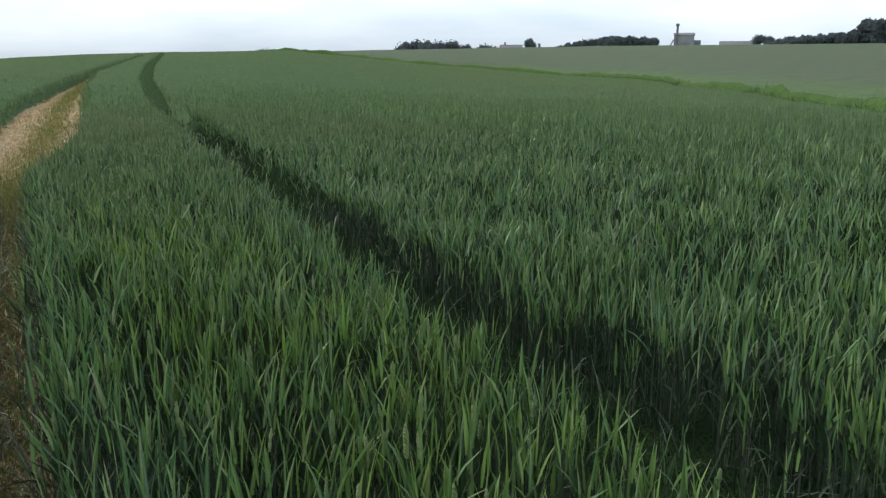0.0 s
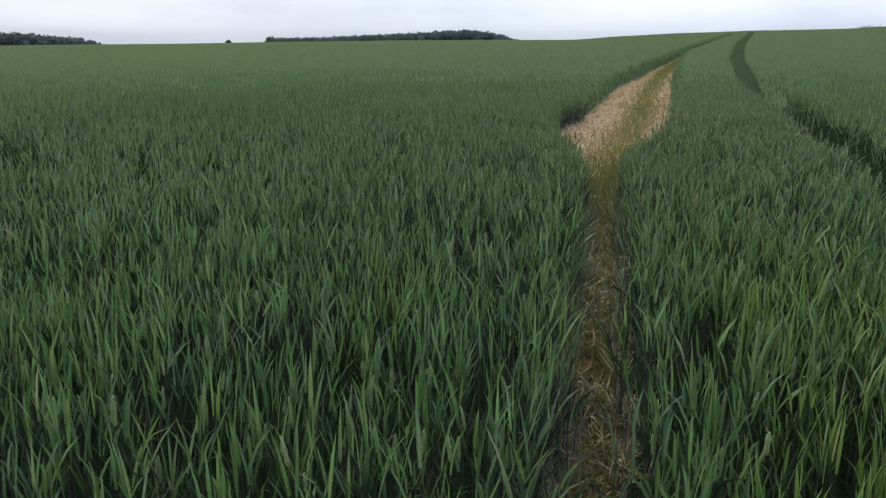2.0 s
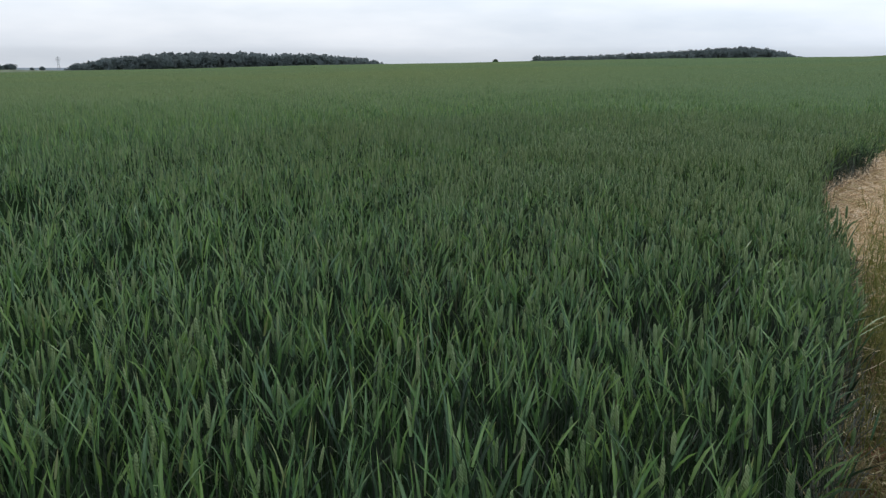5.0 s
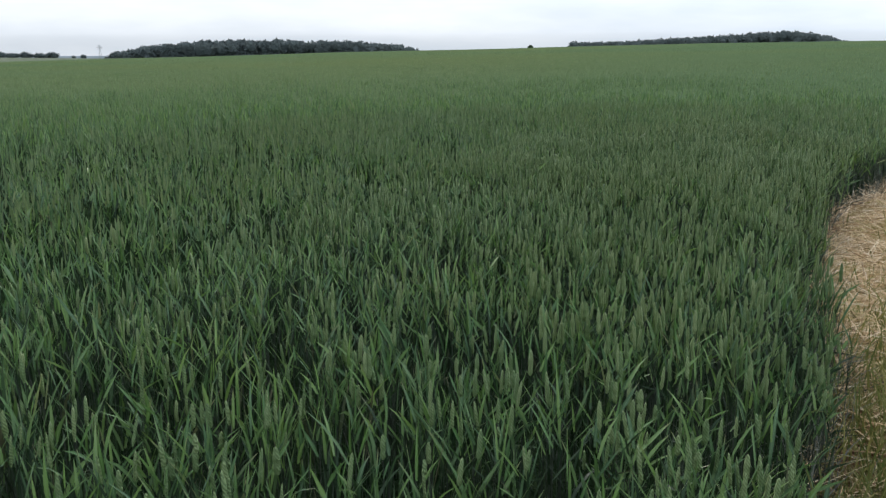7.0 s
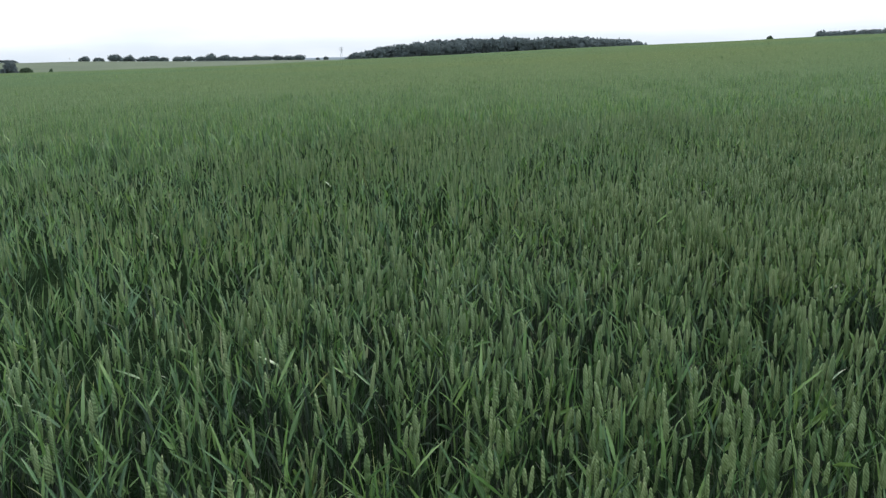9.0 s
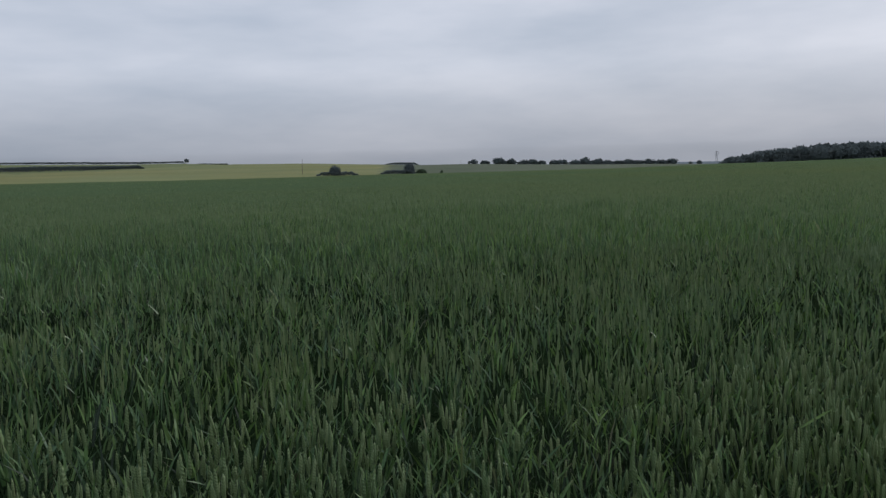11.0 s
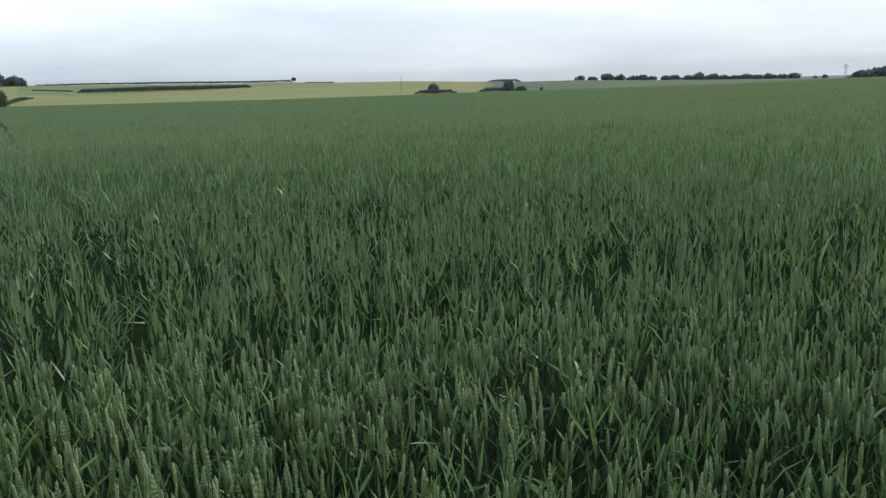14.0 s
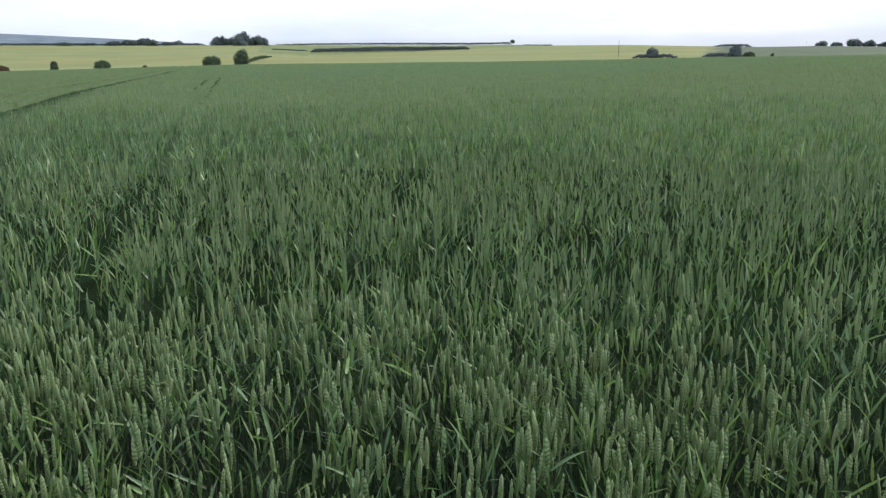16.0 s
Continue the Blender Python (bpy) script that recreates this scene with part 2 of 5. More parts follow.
def blend_fields(near, far):
    """Grass that gives way to barley over some metres with a ragged edge, by the ground's own blend values."""
    m = near.copy()
    m.name = "grass_into_barley"
    nt = m.node_tree
    nodes, links = nt.nodes, nt.links
    bsdf = nodes["Principled BSDF"]
    base = bsdf.inputs["Base Color"].links[0].from_socket
    other = next(n for n in far.node_tree.nodes if n.bl_idname == "ShaderNodeValToRGB").color_ramp.elements
    noise = next(n for n in nodes if n.bl_idname == "ShaderNodeTexNoise")
    ramp = nodes.new("ShaderNodeValToRGB")
    for k in (0, 1):
        ramp.color_ramp.elements[k].color = other[k if k == 0 else len(other) - 1].color
    ramp.color_ramp.elements[0].position, ramp.color_ramp.elements[1].position = .3, .7
    links.new(noise.outputs["Fac"], ramp.inputs["Fac"])
    at = nodes.new("ShaderNodeAttribute")
    at.attribute_name = "blade"
    sep = nodes.new("ShaderNodeSeparateXYZ")
    links.new(at.outputs["Vector"], sep.inputs["Vector"])
    rough = nodes.new("ShaderNodeTexNoise")
    rough.inputs["Scale"].default_value, rough.inputs["Detail"].default_value = .12, 4
    geo = next(n for n in nodes if n.bl_idname == "ShaderNodeNewGeometry")
    links.new(geo.outputs["Position"], rough.inputs["Vector"])
    add = nodes.new("ShaderNodeMath")
    add.operation = "ADD"
    links.new(sep.outputs["X"], add.inputs[0])
    links.new(rough.outputs["Fac"], add.inputs[1])
    span = nodes.new("ShaderNodeMapRange")
    span.interpolation_type = "SMOOTHSTEP"
    for key, v in (("From Min", .72), ("From Max", 1.5)):
        span.inputs[key].default_value = v
    links.new(add.outputs["Value"], span.inputs["Value"])
    mix = nodes.new("ShaderNodeMix")
    mix.data_type = "RGBA"
    links.new(span.outputs["Result"], mix.inputs["Factor"])
    links.new(base, mix.inputs["A"])
    links.new(ramp.outputs["Color"], mix.inputs["B"])
    links.new(mix.outputs["Result"], bsdf.inputs["Base Color"])
    return m


M_FIELDS = blend_fields(M_VERGE, M_BARLEY)
M_YELLOW = material("yellow_field", [(.170, .202, .080), (.208, .234, .094), (.250, .268, .112)], rough=.85, scale=.03, fine=.9, bump=.5, bump_dist=.2, spec=.15, patch=(1.1, .95, .8), patch_scale=.012)
M_GREENFIELD = material("green_field", [(.075, .100, .058), (.090, .118, .066), (.108, .138, .076)], rough=.85, scale=.03, fine=.9, bump=.5, bump_dist=.2, spec=.15)
M_PALEFIELD = material("pale_field", [(.130, .165, .065), (.160, .195, .075), (.200, .225, .09)], rough=.85, scale=.03, fine=.9, bump=.5, bump_dist=.2, spec=.15)
# hill, tree and wood colours are paled and blued to include distance haze
M_HILL = material("hazy_hill", [(.115, .150, .175), (.165, .205, .240), (.225, .270, .300)], rough=.95, scale=.004, fine=.02, fine_mix=.5, stretch=(1, 1, 6), bump=.3, bump_dist=4, spec=.05)
M_TREE = material("hazy_tree_leaf", [(.125, .152, .156), (.142, .170, .172), (.160, .188, .188)], rough=.9, scale=.2, fine=2, bump=0, island=.6, spec=.0, translucent=.4)
M_WOOD = material("hazy_wood", [(.138, .168, .170), (.158, .190, .190), (.18, .212, .210)], rough=.9, scale=.1, fine=1, bump=0, island=.6, spec=.0, translucent=.4)
M_BUSH = material("bush_leaf", [(.075, .110, .068), (.098, .136, .084), (.125, .165, .10)], rough=.9, scale=.3, fine=3, bump=0, island=.6, spec=.0, translucent=.35)
M_RUSSET = material("russet_leaf", [(.05, .045, .02), (.10, .07, .035), (.14, .09, .05)], rough=.7, scale=.3, fine=3, bump=0, island=.6, spec=.25)
M_BARK = material("bark", [(.05, .04, .03), (.09, .07, .055)], rough=.9, scale=4, fine=30, bump=.6)
M_WALL = material("grey_cladding", [(.30, .31, .32), (.38, .39, .40)], rough=.7, scale=.5, fine=6, bump=.2)
M_ROOF = material("grey_roof", [(.17, .17, .18), (.25, .25, .26)], rough=.8, scale=.4, fine=5, bump=.4)
M_BRICK = material("brick_wall", [(.20, .13, .10), (.28, .19, .15)], rough=.85, scale=.8, fine=8, bump=.4)
M_METAL = material("dull_steel", [(.22, .23, .24), (.30, .31, .32)], rough=.6, scale=1, fine=10, bump=0)
M_POLE = material("weathered_wood", [(.13, .11, .09), (.22, .19, .16)], rough=.9, scale=3, fine=30, bump=.4)
M_GLASS = material("dark_pane", [(.03, .035, .04), (.05, .055, .06)], rough=.15, scale=1, bump=0)


# ---- the lie of the land ----
MID = (-4.1, 6.7)   # middle of the walk
EYE = 1.6
CROP = 0.65


def knot(az, r_edge, e_edge, r_mid, e_mid, r_far, e_far):
    """The land along one heading: the rim of the wheat, a middle rise and a far rise, by distance and angle above eye level."""
    rise = lambda r, e: EYE + r * math.tan(radians(e))
    return (az, r_edge, rise(r_edge, e_edge) - CROP, r_mid, rise(r_mid, e_mid), r_far, rise(r_far, e_far))


LAND = np.array([
    knot(-60, 17.2, -3.1, 50, -1.1, 450, 1.46), knot(-47, 20.8, -2.6, 55, -1.0, 450, 1.46), knot(-37, 25.8, -2.1, 62, -.75, 450, 1.48),
    knot(-23.3, 44.3, -1.22, 85, -.2, 470, 1.5), knot(-11, 104, -.52, 140, .22, 480, 1.44), knot(-4.9, 108.6, -.01, 130, .45, 450, 1.36),
    knot(-.7, 113, .29, 132, .7, 430, 1.28), knot(3.8, 118, .74, 134, .92, 420, 1.20), knot(7.2, 122.8, 1.04, 135, 1.1, 400, 1.12),
    knot(9.1, 125, 1.25, 140, 0.9, 400, .7), knot(10.4, 130, 1.24, 150, .8, 400, .5),
    knot(13, 135, 1.14, 180, .7, 400, .4), knot(18, 135, 1.06, 200, .5, 500, .2),
    knot(23, 140, .87, 240, .3, 600, .1), knot(27, 170, .65, 300, .2, 700, .1), knot(30, 260, .41, 400, .1, 700, .1),
    knot(34, 350, .39, 450, .2, 700, .15), knot(42, 380, .32, 480, .2, 700, .1), knot(50, 400, .18, 500, .1, 700, 0), knot(56, 400, .04, 500, 0, 800, -.1),
    knot(66, 380, -.11, 500, -.15, 1000, -.2), knot(74, 350, -.32, 500, -.35, 1000, -.35), knot(81, 330, -.42, 600, -.45, 1100, -.42),
    knot(87, 300, -.55, 600, -.42, 1000, -.3), knot(92, 290, -.58, 600, -.35, 1000, -.2), knot(98, 280, -.6, 500, -.25, 950, -.03), knot(101, 275, -.59, 480, -.02, 950, -.02), knot(103.4, 270, -.58, 480, .07, 950, -.02),
    knot(104.5, 265, -.6, 480, .1, 900, .05), knot(109, 260, -.63, 500, .28, 900, .2), knot(114, 255, -.63, 500, .34, 900, .3), knot(118, 255, -.62, 470, .22, 850, .5),
    knot(120, 250, -.6, 460, .17, 850, .48), knot(126, 250, -.56, 430, .03, 850, .6), knot(130.5, 250, -.5, 380, -.06, 850, .69), knot(133.5, 250, -.48, 420, .2, 640, .78),
    knot(137, 250, -.5, 420, .3, 620, .8), knot(144, 260, -.55, 420, .2, 600, .87), knot(151, 260, -.57, 420, .3, 600, .97), knot(180, 260, -.6, 420, .3, 600, 1.0),
    knot(200, 150, -.6, 350, .3, 600, 1.0), knot(225, 20, -2.7, 60, -1.0, 500, 1.2), knot(240, 17, -3.2, 55, -1.0, 450, 1.46),
    knot(270, 14.6, -3.7, 50, -1.0, 450, 1.46), knot(300, 17.2, -3.1, 50, -1.1, 450, 1.46)
])
HILLS = ([-180, 136, 139, 143.5, 147.8, 151, 170, 200, 230, 360], [0, 0, .95, 1.27, 1.53, 1.71, 1.6, 1.0, 0, 0])


def polar(x, y):
    dx, dy = np.asarray(x, float) - MID[0], np.asarray(y, float) - MID[1]
    az = np.degrees(np.arctan2(-dx, dy))
    return np.hypot(dx, dy), np.where(az < -60, az + 360, az)


def spot(az, r):
    a = np.radians(az)
    return MID[0] - r * np.sin(a), MID[1] + r * np.cos(a)


def rim(az):
    return np.interp(az, LAND[:, 0], LAND[:, 1])


def land(x, y):
    """Height of the ground."""
    r, az = polar(x, y)
    rE, zE, rM, zM, rF, zF = [np.interp(az, LAND[:, 0], LAND[:, i]) for i in range(1, 7)]
    lerp = lambda ra, za, rb, zb: za + (zb - za) * np.clip((r - ra) / np.maximum(rb - ra, 1e-3), 0, 1)
    z = np.where(r < rE, lerp(16.0, 0.0, rE, zE), np.where(r < rM, lerp(rE, zE, rM, zM), lerp(rM, zM, rF, zF)))
    far = zF - 14 * np.clip((r - rF) / 1500, 0, 1)
    hill = EYE + 3000 * np.tan(np.radians(np.interp(az, HILLS[0], HILLS[1])))
    far = np.where((r > 2200) & (hill > 2), far + (hill - far) * np.clip((r - 2200) / 800, 0, 1), far)
    return np.where(r > rF, far, z)


ALONG, ACROSS = np.array((-.529, .849)), np.array((.849, .529))   # along the trodden wheel track, and to its right
# edges of the trodden track and its strip of straw
TRACK_U = [-12, 0, 2, 3.3, 4.3, 5.2, 6.6, 8.7, 10.5, 11.7, 12.2, 12.7, 14.3, 15.3, 16.3, 17.3, 18.5, 20.2, 23.3, 29, 37.5, 45, 54, 60, 76, 130]
TRACK_L = [-.9, -.20, -.08, .02, .08, .10, .24, .38, .43, .42, .34, .27, .22, .22, .30, .62, .84, 1.02, 1.48, 2.38, 4.3, 6.1, 8.4, 10.1, 14.0, 28.5]
TRACK_R = [-.6, .02, .10, .19, .27, .34, .48, .66, .86, 1.08, 1.26, 1.50, 1.86, 2.10, 2.32, 2.50, 2.68, 2.92, 3.38, 4.25, 5.60, 7.05, 8.75, 10.5, 14.5, 29.2]
WHEEL_U = [-12, 0, 1.3, 2.3, 3.0, 3.9, 5.6, 10, 18.4, 25, 36, 42, 66, 130]
WHEEL_C = [1.0, 1.74, 1.85, 2.00, 2.09, 2.20, 2.52, 3.29, 4.80, 5.86, 7.98, 9.15, 14.78, 31]
TRAM = np.array((-14.44, .18)), np.array((-.66, -.752)), np.array((.752, -.66))


def along(x, y):
    return x * ALONG[0] + y * ALONG[1], x * ACROSS[0] + y * ACROSS[1]


def from_along(u, v):
    return u * ALONG[0] + v * ACROSS[0], u * ALONG[1] + v * ACROSS[1]


def gap_bare(x, y):
    """Distance to the trodden track, below zero inside it."""
    u, v = along(x, y)
    wide = np.interp(u, [0, 2, 9, 12], [0, .015, .015, 0])
    ragged = np.interp(u, [9, 12, 40, 60], [0, 1, 1, 0]) * (.07 * lumps(x, y, .55, 46) + .08 * lumps(x, y, 1.7, 47))
    return np.maximum(np.interp(u, TRACK_U, TRACK_L) - v, v - np.interp(u, TRACK_U, TRACK_R)) - wide + ragged


def tram_bend(s):
    """How far the second pair of wheel tracks bends off its straight line."""
    return .25 - .3 * np.clip((6 - s) / 12, 0, 1) ** 2 - .03 * np.clip(s - 20, 0, 45)


def gap_low(x, y):
    """Distance to the wheel tracks where only short growth is left."""
    u, v = along(x, y)
    g = np.abs(v - np.interp(u, WHEEL_U, WHEEL_C) - np.interp(u, [1, 4], [.14, 0])) - np.interp(u, [0, 3, 10, 14, 25, 40], [.38, .27, .32, .38, .36, .30])
    px, py = x - TRAM[0][0], y - TRAM[0][1]
    s, q = px * TRAM[1][0] + py * TRAM[1][1], px * TRAM[2][0] + py * TRAM[2][1]
    q = q - tram_bend(s)
    for off in (0.0, 2.05):
        g = np.minimum(g, np.where(s > -7, np.abs(q - off) - np.interp(s, [4, 12, 40], [.50, .42, .25]) * (1 if off == 0 else .6), 9))
    return g + .025 * lumps(x, y, .9, 48) + .03 * lumps(x, y, 2.5, 49)


def gap(x, y):
    return np.minimum(gap_hard(x, y), gap_low(x, y))


def gap_hard(x, y):
    """Distance to where nothing of the crop is left."""
    g = gap_bare(x, y)
    return np.minimum(g, gap_drill(x, y))


def drill(x, y):
    """Along and across the thin drill rows, which swing a little."""
    s2, q2 = (x + 16.2) * -.671 + (y - 3.1) * -.741, (x + 16.2) * .741 + (y - 3.1) * -.671
    return s2, q2 + .025 * np.clip(s2, -12, 40) - .03 * np.sin(s2 * .7)


def gap_drill(x, y):
    """Distance to two thin drill rows."""
    g = np.full(np.shape(x), 9.0)
    s2, q2 = drill(x, y)
    for off, s0 in ((0.0, -3), (-.60, -9)):
        g = np.minimum(g, np.where((s2 > s0) & (s2 < 40), np.abs(q2 - off) - np.interp(s2, [0, 14], [.058, .048]), 9))
    return g


def sink(h, x, y):
    """Lets a leaf layer down to the soil in the trodden track and to short growth in the other wheel tracks."""
    h = h - (h - np.minimum(h, .10)) * np.clip((.10 - gap_low(x, y)) / np.interp(along(x, y)[0], [15, 22], [.12, .28]), 0, 1)
    g = gap_bare(x, y)
    slope = np.interp(along(x, y)[0], [13, 17, 40], [0, 1, 1])
    return h - (h + .12) * np.clip((.08 + .20 * slope - g) / (.12 + .26 * slope), 0, 1)


def from_arrays(name, co, tris, mats, index=None, smooth=True, blade=None):
    """A mesh from arrays of vertices and triangles; blade: where on its leaf each vertex lies, across and along."""
    me = bpy.data.meshes.new(name)
    co, tris = np.asarray(co, np.float32), np.asarray(tris, np.int32)
    me.vertices.add(len(co))
    me.vertices.foreach_set("co", co.ravel())
    me.loops.add(tris.size)
    me.loops.foreach_set("vertex_index", tris.ravel())
    me.polygons.add(len(tris))
    me.polygons.foreach_set("loop_start", np.arange(0, tris.size, 3, dtype=np.int32))
    me.polygons.foreach_set("loop_total", np.full(len(tris), 3, np.int32))
    for m in mats:
        me.materials.append(m)
    if index is not None:
        me.polygons.foreach_set("material_index", np.asarray(index, np.int32))
    me.polygons.foreach_set("use_smooth", np.full(len(tris), smooth))
    if blade is not None:
        me.attributes.new("blade", "FLOAT_VECTOR", "POINT").data.foreach_set("vector", np.asarray(blade, np.float32).ravel())
    me.update(calc_edges=True)
    me.validate()
    return me


def grid_tris(na, nr):
    i, j = np.meshgrid(np.arange(na - 1), np.arange(nr - 1), indexing="ij")
    a = (i * nr + j).ravel()
    return np.concatenate([np.stack([a, a + 1, a + nr + 1], 1), np.stack([a, a + nr + 1, a + nr], 1)])


def part(name, mesh, parent, label=""):
    ob = new(name, mesh)
    ob.parent = parent
    if label:
        tagged(ob, label)
    return ob


def part_bm(name, bm, mat, parent, label="", smooth=False):
    me = bpy.data.meshes.new(name)
    bm.to_mesh(me)
    bm.free()
    me.materials.append(mat)
    for p in me.polygons:
        p.use_smooth = smooth
    return part(name, me, parent, label)


def headings(fine, coarse):
    a, out = -60.0, []
    while a < 300 - 1e-6:
        out.append(a)
        a += fine if (4 < a < 42 or 132 < a < 156) else coarse
    return np.array(out + [300.0])


rng = np.random.default_rng(7)


def lumps(x, y, size, seed):
    """Smooth random undulation, about -1 to 1."""
    r2 = np.random.default_rng(seed)
    z = 0
    for k in range(5):
        ph, di, f = r2.uniform(0, 6.28), r2.uniform(0, 6.28), r2.uniform(.6, 1.7) / size
        z = z + np.sin((x * np.cos(di) + y * np.sin(di)) * 6.28 * f + ph + 1.3 * np.sin((x * np.sin(di) - y * np.cos(di)) * 4 * f + 2 * ph))
    return z / 3.2


# ground: one sheet to the horizon
def build_ground():
    az = headings(1.0, 1.2)
    r = np.concatenate([[0.0], np.geomspace(.6, 4800, 118)])
    A, Rr = np.meshgrid(az, r, indexing="ij")
    x, y = spot(A, Rr)
    z = land(x, y)
    near = np.exp(-Rr / 25)
    z = z + near * (.012 * lumps(x, y, .9, 1) + .008 * lumps(x, y, .3, 2))
    tris = grid_tris(len(az), len(r))
    cx, cy = x.ravel()[tris].mean(1), y.ravel()[tris].mean(1)
    rc, ac = polar(cx, cy)
    E, Mm = [np.interp(ac, LAND[:, 0], LAND[:, i]) for i in (1, 3)]
    idx = np.zeros(len(tris), int)
    right = (ac < 9.0) | (ac > 222)
    idx[right & (rc > E)] = 1
    idx[right & (rc > Mm)] = 2
    back = ~right & (rc > E + 4)
    idx[back] = 4
    idx[back & (ac > 103.6) & (ac < 131) & (rc < Mm + 15)] = 3
    idx[back & (ac >= 131)] = 3
    idx[back & (ac > 112) & (ac < 134) & (rc >= Mm + 15)] = 5
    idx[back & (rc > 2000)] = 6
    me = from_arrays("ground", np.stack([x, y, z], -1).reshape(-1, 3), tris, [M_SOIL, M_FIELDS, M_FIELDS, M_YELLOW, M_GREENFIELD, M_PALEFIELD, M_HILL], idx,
                     blade=np.stack([np.clip((Rr - rim(A)) / (np.interp(A, LAND[:, 0], LAND[:, 3]) - rim(A)), 0, 1.5), 0 * A, 0 * A], -1).reshape(-1, 3))
    tagged(new("ground", me), "rolling farmland, red soil under wheat, barley and yellow fields beyond", "ground", kind="structure")


build_ground()


class Heap:
    """Gathers vertices and triangles of many pieces for one mesh."""

    def __init__(self):
        self.co, self.tris, self.blade, self.n = [], [], [], 0

    def add(self, piece):
        co, tris = piece[:2]
        self.co.append(co)
        self.tris.append(tris + self.n)
        self.blade.append(piece[2] if len(piece) > 2 else np.zeros((len(co), 3)))
        self.n += len(co)

    def mesh(self, name, mat):
        return from_arrays(name, np.concatenate(self.co), np.concatenate(self.tris), [mat], blade=np.concatenate(self.blade))


# ---- the wheat ----
wheat = tagged(new("wheat_crop"), "dense blue-green wheat crop, ears just out, on red soil", "wheat", kind="stuff")


def build_far_canopy():
    """The closed top of the crop, from a short way off to the rim of the field."""
    az = headings(.16, .9)
    K = 96
    s = np.linspace(0, 1, K)
    A, S = np.meshgrid(az, s, indexing="ij")
    E = np.maximum(rim(A), 12.6) + np.where((A > 11) & (A < 100), 8, 0)
    Rr = 12.5 * (E / 12.5) ** S
    x, y = spot(A, Rr)
    h = np.interp(Rr, [12, 20, 34, 50], [.32, .47, .56, .60]) + .02 * lumps(x, y, 2.2, 3) + .015 * lumps(x, y, .7, 4) + .03 * lumps(x, y, 17, 5)
    h = sink(h, x, y)
    h = np.where((S > .9999) | (S < 1e-6), -.1, h)
    z = land(x, y) + h
    tris = grid_tris(len(az), K)
    # nearest ring takes the mid shade colour, for gaps between plants
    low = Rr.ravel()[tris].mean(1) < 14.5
    part("closed_canopy", from_arrays("closed_canopy", np.stack([x, y, z], -1).reshape(-1, 3), tris, [M_CANOPY, M_SHADE_MID], low), wheat)


build_far_canopy()


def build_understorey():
    """The mass of lower leaves near the walk, open along the tracks; its dark colour stands for shade between plants.
    """
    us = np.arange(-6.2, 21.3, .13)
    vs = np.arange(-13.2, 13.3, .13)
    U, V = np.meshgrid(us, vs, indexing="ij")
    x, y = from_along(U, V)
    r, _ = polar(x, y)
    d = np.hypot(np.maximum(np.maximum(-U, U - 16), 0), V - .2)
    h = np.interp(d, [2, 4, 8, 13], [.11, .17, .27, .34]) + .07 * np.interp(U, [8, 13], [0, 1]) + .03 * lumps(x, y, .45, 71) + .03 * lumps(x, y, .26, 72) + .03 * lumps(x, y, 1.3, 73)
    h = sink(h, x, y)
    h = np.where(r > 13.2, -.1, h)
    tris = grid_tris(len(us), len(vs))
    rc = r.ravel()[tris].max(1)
    part("shaded_undergrowth", from_arrays("shaded_undergrowth", np.stack([x, y, land(x, y) + h], -1).reshape(-1, 3), tris[rc < 13.6], [M_SHADE_LOW, M_SHADE_MID], d.ravel()[tris].mean(1)[rc < 13.6] > 9), wheat)


build_understorey()


def build_track_shade():
    """Dark ribbons laid in the wheel tracks and in two thin drill rows, coloured for the shade there."""
    heap = Heap()

    def ribbon(x, y, nx, ny, half, h):
        k = np.linspace(-1, 1, 7)
        X, Y = x[:, None] + nx[:, None] * half * k, y[:, None] + ny[:, None] * half * k
        r, az = polar(X, Y)
        Z = land(X, Y) + np.maximum(np.interp(r, [12, 20, 34, 50], [.22, .46, .56, .60]) - h, .15) - .05 * k ** 4 + .025 * lumps(X, Y, .8, 81) + .02 * lumps(X, Y, .3, 82)
        Z = np.where(r > rim(az), -9, Z)
        heap.add((np.stack([X, Y, Z], -1).reshape(-1, 3), grid_tris(len(x), 7)))

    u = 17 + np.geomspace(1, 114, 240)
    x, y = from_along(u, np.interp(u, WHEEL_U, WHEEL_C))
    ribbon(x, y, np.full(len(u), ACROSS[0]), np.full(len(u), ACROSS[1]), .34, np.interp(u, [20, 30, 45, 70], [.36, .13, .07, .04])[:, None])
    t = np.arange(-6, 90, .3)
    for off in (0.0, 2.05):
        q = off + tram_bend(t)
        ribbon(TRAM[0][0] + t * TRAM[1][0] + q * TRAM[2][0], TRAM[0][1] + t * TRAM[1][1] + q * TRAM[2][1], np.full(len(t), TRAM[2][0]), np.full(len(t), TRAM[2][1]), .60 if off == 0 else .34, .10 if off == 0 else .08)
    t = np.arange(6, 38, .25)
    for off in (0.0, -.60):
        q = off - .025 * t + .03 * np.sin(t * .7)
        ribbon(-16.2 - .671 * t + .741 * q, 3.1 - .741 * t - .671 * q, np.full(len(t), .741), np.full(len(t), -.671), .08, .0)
    part("track_shade", from_arrays("track_shade", np.concatenate(heap.co), np.concatenate(heap.tris), [M_SHADE_MID, M_SHADY], np.repeat(np.arange(len(heap.tris)) > 0, [len(k) for k in heap.tris])), wheat, "dark green strips coloured for the shade in the wheel tracks")


build_track_shade()


